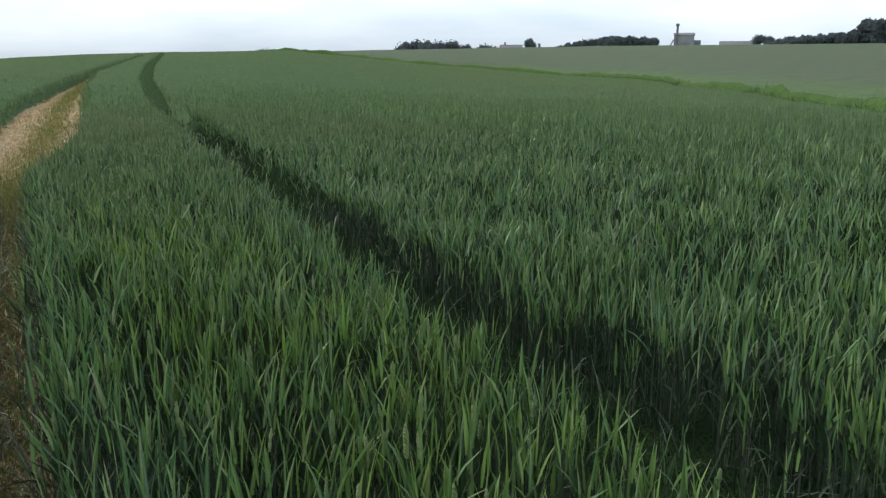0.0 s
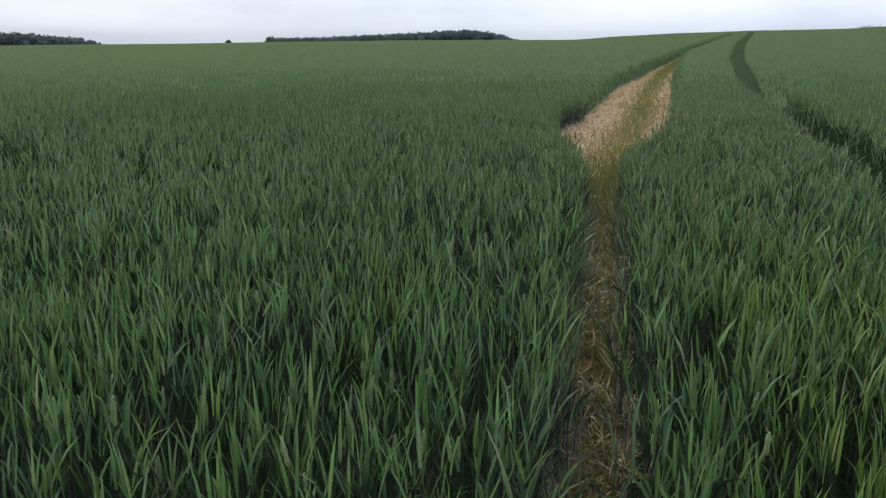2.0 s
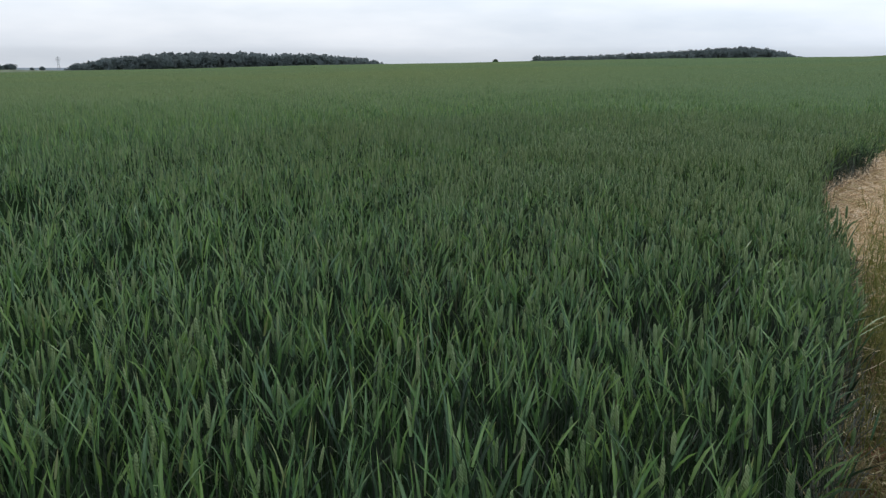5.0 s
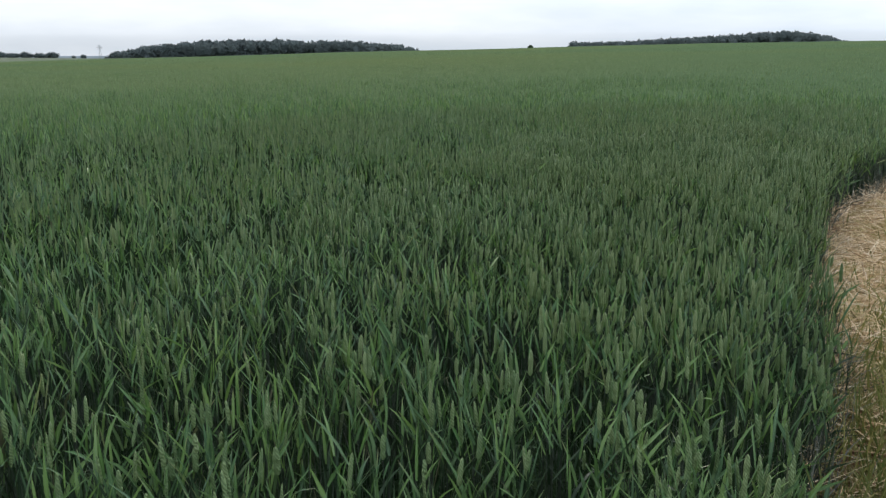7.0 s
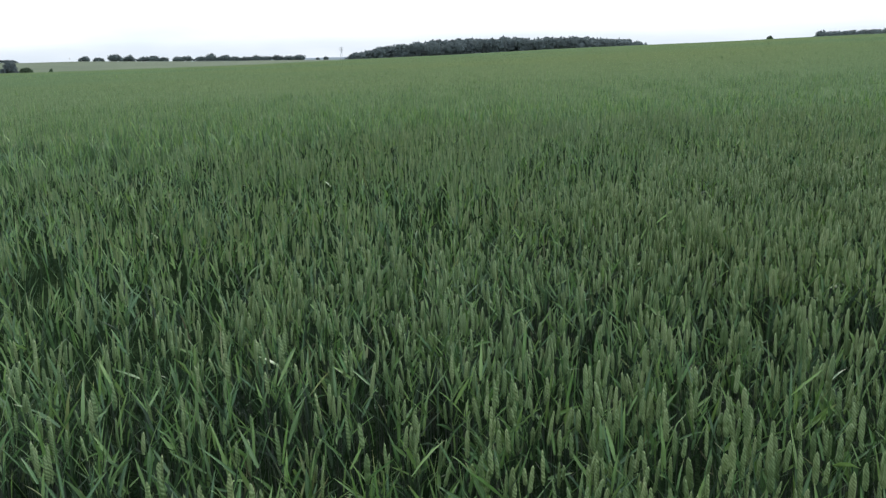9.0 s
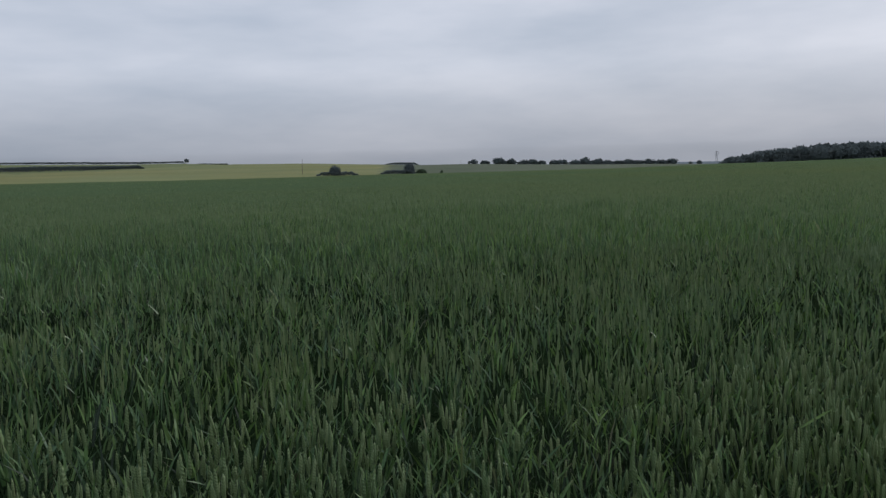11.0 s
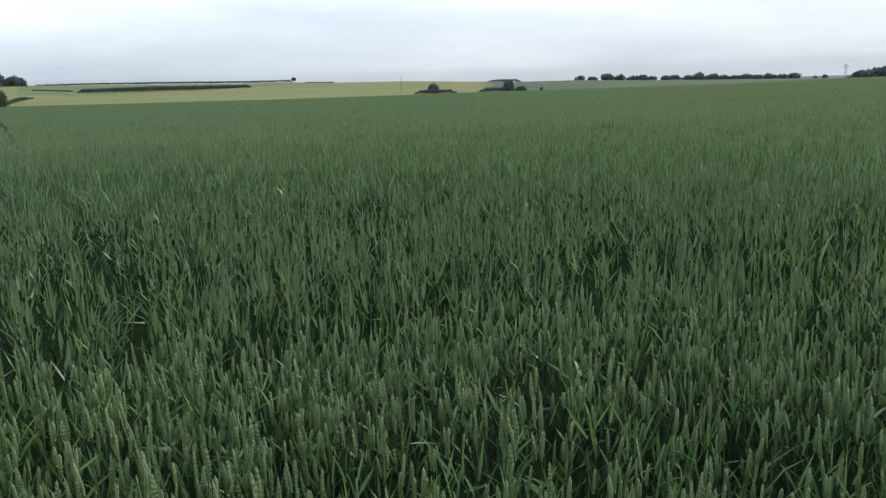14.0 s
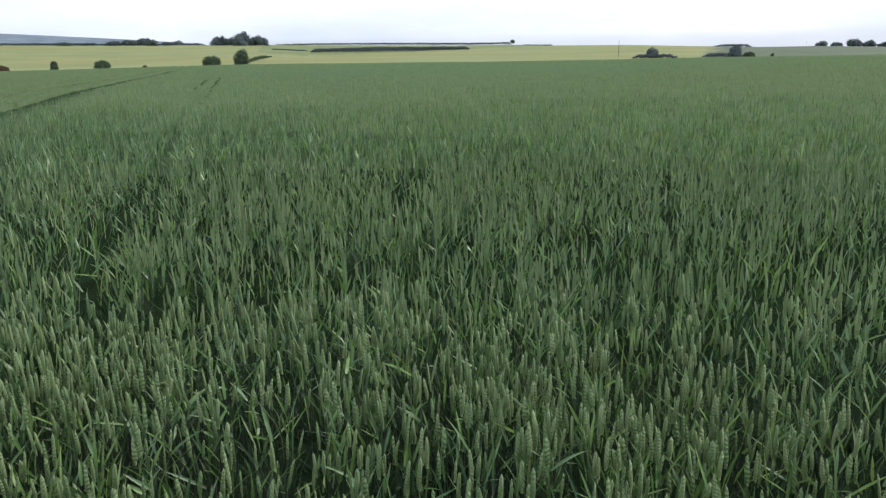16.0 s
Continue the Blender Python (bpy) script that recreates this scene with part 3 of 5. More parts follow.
def stand_tint(x, y):
    """How yellow the stand is: patches of weaker plants, most of all between the two wheel tracks, and where the ears are out."""
    u, v = along(x, y)
    t = .20 + .22 * lumps(x, y, 2.4, 91) + .16 * lumps(x, y, .8, 92)
    t = t + .50 * np.exp(-((v - 1.15) / .6) ** 4) * np.interp(u, [-2, 0, 5, 9], [0, 1, 1, 0])
    return np.clip(t + .24 * np.interp(u, [11.5, 15], [0, 1]), 0, 1)


def blades(x, y, z, length, width, heading, tilt, bend, seg, roll=None, fold=0.0, twist=0.0):
    """Tapered leaf strips, keeled along the rib where fold is given. tilt, bend and twist in radians; returns vertices, triangles and places on the blade."""
    n = len(x)
    roll = rng.uniform(-.9, .9, n) if roll is None else roll
    spin = rng.normal(0, 1, n) * twist
    st = np.linspace(0, 1, seg + 1)
    prof = np.interp(st, [0, .12, .35, .62, .85, 1], [.62, .95, 1, .78, .36, 0])
    cx, cy, cz = x.copy(), y.copy(), z.copy()
    ch, sh = np.cos(heading), np.sin(heading)
    rows, where = [], []
    cols = 3 if fold else 2
    for k in range(seg + 1):
        th = tilt + bend * st[k] ** 1.5
        if k:
            tm = tilt + bend * ((st[k] + st[k - 1]) / 2) ** 1.5
            step = length / seg
            cx, cy, cz = cx + step * np.sin(tm) * ch, cy + step * np.sin(tm) * sh, cz + step * np.cos(tm)
        c = np.stack([cx, cy, cz], 1)
        if k == seg:
            rows.append(c)
            where.append((0, 1, 0))
            break
        rl = roll + spin * st[k]
        side = np.stack([-sh * np.cos(rl) + ch * np.sin(rl) * np.cos(th), ch * np.cos(rl) + sh * np.sin(rl) * np.cos(th), -np.sin(rl) * np.sin(th)], 1)
        w = (width * prof[k] / 2)[:, None]
        rows.append(c - side * w)
        where.append((-1, st[k], 0))
        if fold:
            up = np.cross(np.stack([np.sin(th) * ch, np.sin(th) * sh, np.cos(th)], 1), side)
            rows.append(c - up * w * fold)
            where.append((0, st[k], 0))
        rows.append(c + side * w)
        where.append((1, st[k], 0))
    co = np.stack(rows, 1)
    t = []
    for k in range(seg - 1):
        for j in range(cols - 1):
            a = cols * k + j
            t += [(a, a + 1, a + cols + 1), (a, a + cols + 1, a + cols)]
    a = cols * (seg - 1)
    t += [(a + j, a + j + 1, a + cols) for j in range(cols - 1)]
    tris = np.arange(n)[:, None, None] * len(rows) + np.array(t)[None]
    place = np.tile(np.array(where, float), (n, 1))
    place[:, 2] = np.repeat(stand_tint(x, y), len(rows))
    return co.reshape(-1, 3), tris.reshape(-1, 3), place


def spindles(x, y, z, length, width, heading, tilt, fine):
    """Ears: spindles of overlapping grains."""
    n = len(x)
    levels = [0, .12, .30, .50, .70, .90] if fine else [0, .25, .85]
    rad = [.5, 1.02, .92, 1.04, .90, .62] if fine else [.55, 1.0, .68]
    ax = np.stack([np.sin(tilt) * np.cos(heading), np.sin(tilt) * np.sin(heading), np.cos(tilt)], 1)
    e1 = np.stack([-np.sin(heading), np.cos(heading), 0 * heading], 1)
    e2 = np.cross(ax, e1)
    base = np.stack([x, y, z], 1)
    sides = 4 if fine else 3
    rows = []
    for k, (s, q) in enumerate(zip(levels, rad)):
        for j in range(sides):
            an = 2 * math.pi * j / sides + (.55 if k % 2 else 0)
            rows.append(base + ax * (length * s)[:, None] + (e1 * math.cos(an) * 1.15 + e2 * math.sin(an) * .75) * (width * q / 2)[:, None])
    rows.append(base + ax * length[:, None])
    co = np.stack(rows, 1)
    t = []
    for k in range(len(levels) - 1):
        for j in range(sides):
            a, b = k * sides + j, k * sides + (j + 1) % sides
            t += [(a, b, b + sides), (a, b + sides, a + sides)]
    top, last = len(levels) * sides, (len(levels) - 1) * sides
    t += [(last + j, last + (j + 1) % sides, top) for j in range(sides)]
    tris = np.arange(n)[:, None, None] * (top + 1) + np.array(t)[None]
    return co.reshape(-1, 3), tris.reshape(-1, 3)


# camera places along the walk and the headings its view covers; wheat is thinned outside them
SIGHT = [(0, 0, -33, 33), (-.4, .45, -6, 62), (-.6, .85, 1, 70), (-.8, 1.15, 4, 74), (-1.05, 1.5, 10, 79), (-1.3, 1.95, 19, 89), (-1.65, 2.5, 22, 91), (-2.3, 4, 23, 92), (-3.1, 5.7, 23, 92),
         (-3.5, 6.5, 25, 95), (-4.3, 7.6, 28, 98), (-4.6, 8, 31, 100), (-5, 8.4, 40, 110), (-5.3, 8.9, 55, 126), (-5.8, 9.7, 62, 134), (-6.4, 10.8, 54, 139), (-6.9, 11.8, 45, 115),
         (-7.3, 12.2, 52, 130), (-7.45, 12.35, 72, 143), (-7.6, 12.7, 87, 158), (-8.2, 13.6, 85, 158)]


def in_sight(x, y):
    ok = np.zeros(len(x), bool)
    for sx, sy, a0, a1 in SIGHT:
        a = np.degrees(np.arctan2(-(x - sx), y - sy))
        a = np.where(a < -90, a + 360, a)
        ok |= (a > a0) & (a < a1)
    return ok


def way_off(x, y):
    """Distance from the walked line."""
    u, v = along(x, y)
    return np.hypot(np.maximum(np.maximum(-u, u - 16), 0), v - .2)


ROWS = np.array((-.671, -.741)), np.array((.741, -.671))   # along the drill rows, and across them


def scatter(d0, d1, density, unseen=0.0, tillers=1):
    """Stands of wheat in drill rows, a few tillers to each plant, at d0 to d1 metres from the walked line; outside the
    camera's view only the share unseen is kept.
    """
    u0, u1, v1 = -d1, 16 + d1, d1 + .3
    n = int((u1 - u0) * 2 * v1 * density / tillers)
    u, v = rng.uniform(u0, u1, n), rng.uniform(-v1, v1, n)
    x, y = from_along(u, v)
    s, q = x * ROWS[0][0] + y * ROWS[0][1], x * ROWS[1][0] + y * ROWS[1][1]
    q = q + .30 * (np.round(q / .16) * .16 - q)
    x, y = s * ROWS[0][0] + q * ROWS[1][0], s * ROWS[0][1] + q * ROWS[1][1]
    tall = np.repeat(rng.normal(0, .028, n), tillers)
    x, y = np.repeat(x, tillers), np.repeat(y, tillers)
    n = len(x)
    x, y = x + rng.normal(0, .028, n), y + rng.normal(0, .028, n)
    d = way_off(x, y)
    d = d * np.exp(rng.normal(0, 1, n) * .2 * np.clip((d - 8) / 12, 0, 1))
    keep = (d >= d0) & (d < d1)
    x, y, tall = x[keep], y[keep], tall[keep]
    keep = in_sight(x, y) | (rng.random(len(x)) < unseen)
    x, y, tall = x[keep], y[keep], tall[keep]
    r, az = polar(x, y)
    keep = (gap_hard(x, y) > rng.normal(.02, .045, len(x))) & ((gap_low(x, y) > rng.normal(0, 1, len(x)) * np.interp(r, [12, 25, 60], [.02, .06, .12])) | (rng.random(len(x)) < .40)) & (r < rim(az))
    x, y, tall = x[keep], y[keep], tall[keep]
    # thinner and lower spots
    thin = lumps(x, y, 1.6, 11) + .6 * lumps(x, y, .5, 12)
    keep = rng.random(len(x)) < np.clip(1.15 + .3 * thin, .68, 1)
    return x[keep], y[keep], tall[keep]


def height(x, y):
    """Height of the stems below the top leaf."""
    h = .47 + .035 * lumps(x, y, 3.1, 21) + .03 * lumps(x, y, .8, 22) + rng.normal(0, .030, len(x))
    for px, py, pr, drop in ((-5.0, 2.9, .9, .14), (-8.8, 4.0, 1.0, .16), (-2.6, 1.9, .6, .10)):
        h = h - drop * np.exp(-((x - px) ** 2 + (y - py) ** 2) / pr ** 2)
    h = h - .30 * np.clip((.02 - gap_low(x, y)) / .06, 0, 1) - .10 * np.clip((.12 - gap_bare(x, y)) / .16, 0, 1)
    # lower growth where the straw strip begins
    u, _ = along(x, y)
    h = h - .13 * np.interp(u, [9.5, 10.8, 13.5, 15], [0, 1, 1, 0]) * np.clip((.32 - gap_bare(x, y)) / .2, 0, 1)
    return h


def lean_of(x, y):
    """Plants at the side of a track lean over it a little."""
    e = .02
    g = gap(x, y)
    gx, gy = (gap(x + e, y) - g) / e, (gap(x, y + e) - g) / e
    return np.arctan2(-gy, -gx), np.clip(.22 - g, 0, .22) / .22 * np.where(gap_low(x, y) < gap_hard(x, y), .45, 1)


def grow(leaves, lower, stems, ears, dead, x, y, tall, level):
    n = len(x)
    zg = land(x, y)
    h = height(x, y) + tall
    lean_dir, lean = lean_of(x, y)
    tau = 2 * math.pi
    wind = lumps(x, y, 2.5, 31) * .06
    u, _ = along(x, y)
    off = way_off(x, y)
    trod = gap_bare(x, y) < gap_low(x, y)
    dark = gap_low(x, y) < -.02   # stunted plants in the wheel tracks, most leaves given the shade colour

    def leaf(heap, sel, z0, length, width, tilt, bend, seg, pull=.2, fold=0.0):
        k = len(z0)
        hd = rng.uniform(0, tau, k)
        use = rng.random(k) < lean[sel] * .4
        hd = np.where(use, lean_dir[sel] + rng.normal(0, .5, k), hd)
        tl = np.abs(tilt + wind[sel]) + lean[sel] * pull * use
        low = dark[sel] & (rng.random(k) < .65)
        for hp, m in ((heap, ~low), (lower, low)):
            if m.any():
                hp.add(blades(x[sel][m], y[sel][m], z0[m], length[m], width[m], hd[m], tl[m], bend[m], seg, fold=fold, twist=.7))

    allp = np.arange(n)
    tufts = np.clip(.92 + .5 * lumps(x, y, 2.2, 95) + .35 * lumps(x, y, 6.0, 96), .25, 1.2)   # ears come earlier in some patches
    out = np.interp(u, [4, 13], [0, 1])   # how far the ears are out
    if level == 0:
        for sel, fold, seg in ((allp[off < 2.3], .45, 3), (allp[off >= 2.3], .0, 3)):
            k = len(sel)
            leaf(leaves, sel, (zg + h)[sel] - .02, rng.normal(.150, .035, k) * (1 - .34 * out[sel]), rng.normal(.0102, .0024, k), np.abs(rng.normal(.12, .16, k)) + out[sel] * rng.uniform(.0, .85, k), np.abs(rng.normal(.15, .42, k)) * (1 - .5 * out[sel]), seg, fold=fold)
        # trodden edges get more leaves in the lit colour, the rest take the shade colour
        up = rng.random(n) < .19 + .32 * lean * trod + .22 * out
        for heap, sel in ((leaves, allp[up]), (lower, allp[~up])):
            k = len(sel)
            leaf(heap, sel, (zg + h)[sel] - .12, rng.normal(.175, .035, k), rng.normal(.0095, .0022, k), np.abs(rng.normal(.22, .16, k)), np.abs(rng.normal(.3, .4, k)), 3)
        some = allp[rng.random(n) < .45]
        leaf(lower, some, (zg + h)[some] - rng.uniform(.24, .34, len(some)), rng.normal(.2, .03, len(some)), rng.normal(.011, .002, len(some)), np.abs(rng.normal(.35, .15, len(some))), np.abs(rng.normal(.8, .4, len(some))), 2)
        stems.add(blades(x, y, zg, h + .05, np.full(n, .0052), rng.uniform(0, tau, n), .04 * rng.random(n), 0 * x, 2))
        p = np.interp(u, [1, 5, 9, 12, 14], [.04, .08, .18, .60, .82]) * tufts
        e = allp[(rng.random(n) < p) & ~dark]
        for fine in (True, False):
            f = e[(off[e] < 1.5) == fine]
            k = len(f)
            ears.add(spindles(x[f], y[f], (zg + h)[f] + rng.uniform(.0, .09, k) + .02 * out[f], rng.normal(.082, .014, k), rng.normal(.0142, .0018, k), rng.uniform(0, tau, k), np.abs(rng.normal(.09, .08, k)), fine))
        q = allp[rng.random(n) < .06 + .30 * lean]
        k = len(q)
        dead.add(blades(x[q], y[q], zg[q] + rng.uniform(.02, .2, k), rng.uniform(.12, .3, k), rng.uniform(.003, .007, k), rng.uniform(0, tau, k), rng.uniform(.1, .9, k), rng.uniform(.2, 1.2, k), 2))
    elif level == 1:
        leaf(leaves, allp, zg + h - .04, rng.normal(.160, .035, n) * (1 - .34 * out), rng.normal(.0132, .0028, n), np.abs(rng.normal(.15, .17, n)) + out * rng.uniform(.0, .55, n), np.abs(rng.normal(.2, .4, n)) * (1 - .5 * out), 2)
        # second leaves split between lit and shade colour, more lit ones at trodden edges
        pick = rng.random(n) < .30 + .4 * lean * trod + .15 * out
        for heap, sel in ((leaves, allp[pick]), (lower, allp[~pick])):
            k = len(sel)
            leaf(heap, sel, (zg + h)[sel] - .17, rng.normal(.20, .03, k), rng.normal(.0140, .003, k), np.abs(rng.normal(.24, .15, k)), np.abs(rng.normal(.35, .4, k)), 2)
        p = np.interp(u, [1, 5, 9, 12, 14], [.04, .08, .18, .56, .80]) * tufts
        e = allp[(rng.random(n) < p) & ~dark]
        for near in (True, False):
            f = e[(off[e] < 3.4) == near]
            k = len(f)
            at, long, thick, hd, tl = (zg + h)[f] + rng.uniform(.0, .09, k) + .02 * out[f], rng.normal(.086, .014, k), rng.normal(.0150, .0018, k), rng.uniform(0, tau, k), np.abs(rng.normal(.09, .08, k))
            ears.add(spindles(x[f], y[f], at, long, thick, hd, tl, False) if near else blades(x[f], y[f], at - .02, long * 1.25, thick * 1.1, hd, tl, 0 * long, 2))
        q = allp[rng.random(n) < .01 + .25 * lean]
        k = len(q)
        dead.add(blades(x[q], y[q], zg[q] + rng.uniform(.05, .25, k), rng.uniform(.12, .3, k), rng.uniform(.005, .009, k), rng.uniform(0, tau, k), rng.uniform(.1, .9, k), rng.uniform(.2, 1.2, k), 2))
    elif level == 2:
        for sel, seg in ((allp[off < 12], 2), (allp[off >= 12], 1)):
            k = len(sel)
            leaf(leaves, sel, (zg + h)[sel] - .06, rng.normal(.19, .04, k), rng.normal(.0165, .004, k), np.abs(rng.normal(.17, .17, k)), np.abs(rng.normal(.3, .4, k)) * (seg == 2), seg)
        half = rng.random(n) < .45
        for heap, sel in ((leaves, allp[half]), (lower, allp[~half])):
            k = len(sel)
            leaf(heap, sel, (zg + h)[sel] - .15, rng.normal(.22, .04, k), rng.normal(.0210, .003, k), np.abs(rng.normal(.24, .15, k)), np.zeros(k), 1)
        e = allp[(rng.random(n) < .5 * tufts) & ~dark]
        k = len(e)
        ears.add(blades(x[e], y[e], (zg + h)[e] - .02, rng.normal(.15, .02, k), rng.normal(.0150, .003, k), rng.uniform(0, tau, k), np.abs(rng.normal(.09, .08, k)), 0 * x[e], 1))
    elif level == 3:
        for heap in (leaves, ears, ears):
            hd = rng.uniform(0, tau, n)
            o = rng.uniform(0, .09, n)
            heap.add(blades(x + o * np.cos(hd), y + o * np.sin(hd), zg + h - .12, rng.normal(.27, .05, n), rng.normal(.028, .005, n), hd, np.abs(rng.normal(.24, .2, n)), 0 * x, 1))
    else:
        hd = rng.uniform(0, tau, n)
        for heap, sel in ((leaves, allp % 2 == 0), (ears, allp % 2 == 1)):
            k = int(sel.sum())
            heap.add(blades(x[sel], y[sel], (zg + h)[sel] - .03 * (level == 4), rng.normal(.17, .03, k), rng.normal(.07 if level == 4 else .13, .015, k), hd[sel], np.abs(rng.normal(.1, .1, k)), np.zeros(k), 1))


def build_wheat():
    leaves, lower, stems, ears, dead = Heap(), Heap(), Heap(), Heap(), Heap()
    for level, (d0, d1, density, unseen, tillers) in enumerate(((0, 3.0, 480, .06, 3), (3.0, 8.0, 225, .06, 3), (8.0, 20.0, 122, .06, 2), (20, 45, 29, .06, 1), (45, 100, 11, .05, 1), (100, 190, 2.5, .05, 1))):
        x, y, tall = scatter(d0, d1, density, unseen, tillers)
        grow(leaves, lower, stems, ears, dead, x, y, tall, level)
    part("leaves", leaves.mesh("leaves", M_LEAF), wheat)
    part("shaded_leaves", lower.mesh("shaded_leaves", M_LEAF_SHADE), wheat, "lower leaves darkened in colour for shade below the flag leaves")
    part("stems", stems.mesh("stems", M_STEM), wheat, "pale green wheat stems")
    part("ears", ears.mesh("ears", M_EAR), wheat, "young light green ears")
    part("dead_leaves", dead.mesh("dead_leaves", M_DEAD), wheat, "dry grey lower leaves")


build_wheat()


# ---- trodden track: straw, litter and clods ----
def build_straw():
    straw = tagged(new("straw_litter"), "pale trampled straw strip in the wheel track", "straw", kind="stuff")
    us = np.arange(10.9, 54.0, .22)
    cols = 13
    co = []
    for u in us:
        a, b = np.interp(u, TRACK_U, TRACK_L) - .05, np.interp(u, TRACK_U, TRACK_R) + .05
        v = np.linspace(a, b, cols)
        x, y = from_along(u, v)
        z = land(x, y) + .035 + .026 * lumps(x, y, .6, 41) + .016 * lumps(x, y, .2, 42)
        z[[0, -1]] -= .06
        if u < 11.8:
            z -= .07 * (11.8 - u)
        co.append(np.stack([x, y, z], 1))
    part("straw_bed", from_arrays("straw_bed", np.concatenate(co), grid_tris(len(us), cols), [M_STRAW_BED]), straw)
    heap, green = Heap(), Heap()
    for u0, u1, per, w in ((8.4, 10.8, 800, .0055), (10.8, 20, 1350, .0055), (20, 32, 300, .011), (32, 54, 60, .025)):
        n = int((u1 - u0) * 2.0 * per)
        u = rng.uniform(u0, u1, n)
        a, b = np.interp(u, TRACK_U, TRACK_L), np.interp(u, TRACK_U, TRACK_R)
        v = a - .12 + (b - a + .24) * rng.random(n)
        mid = np.abs((v - a) / (b - a) - .62) < .16
        keep = ~(mid & (rng.random(n) < .7)) & (rng.random(n) < (b - a) / 2.0 * np.interp(u, [8.4, 9.8, 10.6, 12.2, 13.2], [.08, .55, .95, 1, 1]))
        u, v = u[keep], v[keep]
        n = len(u)
        x, y = from_along(u, v)
        heap.add(blades(x, y, land(x, y) + .02 + .026 * lumps(x, y, .6, 41) + rng.uniform(.0, .07, n), rng.uniform(.06, .30, n), rng.uniform(.6, 1.3, n) * w, rng.uniform(0, 6.28, n), rng.uniform(1.15, 1.62, n), rng.normal(0, .15, n), 2))
    for u0, u1, per, w in ((8.6, 10.0, 300, .005), (9.8, 12.9, 750, .0080), (12.6, 24, 380, .0075), (24, 52, 110, .02)):
        n = int((u1 - u0) * per)
        u = rng.uniform(u0, u1, n)
        a, b = np.interp(u, TRACK_U, TRACK_L), np.interp(u, TRACK_U, TRACK_R)
        v = a + (b - a) * np.clip(rng.normal(.60, np.interp(u, [11, 16], [.30, .13]), n), 0, 1)
        x, y = from_along(u, v)
        green.add(blades(x, y, land(x, y) + .02, rng.uniform(.07, .22, n) + .12 * (rng.random(n) < .15), rng.uniform(.7, 1.3, n) * w, rng.uniform(0, 6.28, n), np.abs(rng.normal(.35, .3, n)), rng.uniform(0, .8, n), 2))
    part("straw_stalks", heap.mesh("straw_stalks", M_STRAW), straw, "loose pale straw stalks")
    part("short_grass", green.mesh("short_grass", M_REGROWTH), straw, "sparse yellowish green regrowth")

    litter = tagged(new("track_litter"), "dry leaves and bent stalks on the red soil of the track", "plant litter", kind="stuff")
    dry, greens, flat = Heap(), Heap(), Heap()
    n = 28000
    u = rng.uniform(-1, 12.6, n)
    a, b = np.interp(u, TRACK_U, TRACK_L), np.interp(u, TRACK_U, TRACK_R)
    v = a - .18 + (b - a + .30) * rng.random(n)
    x, y = from_along(u, v)
    clump = lumps(x, y, .45, 51) + rng.normal(0, .25, n) > -.05
    x, y = x[clump], y[clump]
    n = len(x)
    flat.add(blades(x, y, rng.uniform(.012, .06, n), rng.uniform(.03, .15, n), rng.uniform(.003, .011, n), rng.uniform(0, 6.28, n), rng.uniform(.8, 1.6, n), rng.normal(0, .4, n), 2, twist=1.0))
    # grey stalks pushed over at the left edge
    n = 4600
    u = np.concatenate([.6 + 11.4 * rng.random(n - 600) ** 1.3, rng.uniform(12, 18, 600)])
    v = np.interp(u, TRACK_U, TRACK_L) + rng.normal(-.04, .06, n)
    x, y = from_along(u, v)
    dry.add(blades(x, y, np.zeros(n), rng.uniform(.10, .32, n), rng.uniform(.003, .006, n), rng.uniform(0, 6.28, n), np.abs(rng.normal(.25, .4, n)), rng.uniform(0, .7, n), 3))
    n = 900
    u = rng.uniform(1.0, 12, n)
    v = np.interp(u, TRACK_U, TRACK_R) - .02 + np.abs(rng.normal(0, .06, n))
    x, y = from_along(u, v)
    dry.add(blades(x, y, np.zeros(n), rng.uniform(.12, .36, n), rng.uniform(.004, .007, n), rng.uniform(0, 6.28, n), np.abs(rng.normal(.25, .35, n)), rng.uniform(0, .9, n), 3))
    n = 6000
    u = rng.uniform(0, 12, n)
    a, b = np.interp(u, TRACK_U, TRACK_L), np.interp(u, TRACK_U, TRACK_R)
    x, y = from_along(u, a + (b - a) * rng.random(n))
    greens.add(blades(x, y, np.zeros(n) + .01, rng.uniform(.05, .16, n), rng.uniform(.004, .008, n), rng.uniform(0, 6.28, n), np.abs(rng.normal(.5, .4, n)), rng.uniform(0, .8, n), 2))
    part("dry_stalks", dry.mesh("dry_stalks", M_DEAD), litter, "grey dry stalks along the edges")
    part("flat_litter", flat.mesh("flat_litter", M_LITTER), litter, "yellowish brown flattened leaves")
    part("green_sprigs", greens.mesh("green_sprigs", M_REGROWTH), litter, "small green sprigs")


build_straw()


def build_clods():
    clods = tagged(new("soil_clods"), "lumps of dry reddish soil lying in the wheel track", "soil", kind="stuff")
    bm = bmesh.new()
    r2 = random.Random(5)
    for _ in range(170):
        u = r2.uniform(1.5, 12)
        a, b = np.interp(u, TRACK_U, TRACK_L), np.interp(u, TRACK_U, TRACK_R)
        x, y = from_along(u, a + (b - a) * r2.random())
        s = r2.uniform(.012, .05) if r2.random() < .93 else r2.uniform(.05, .085)
        ret = bmesh.ops.create_icosphere(bm, subdivisions=1, radius=s)
        for v in ret["verts"]:
            v.co = Vector((v.co.x * r2.uniform(.8, 1.3), v.co.y * r2.uniform(.8, 1.3), v.co.z * r2.uniform(.45, .8)))
            v.co += Vector((x, y, s * .25))
    part_bm("clods", bm, M_SOIL, clods)


build_clods()


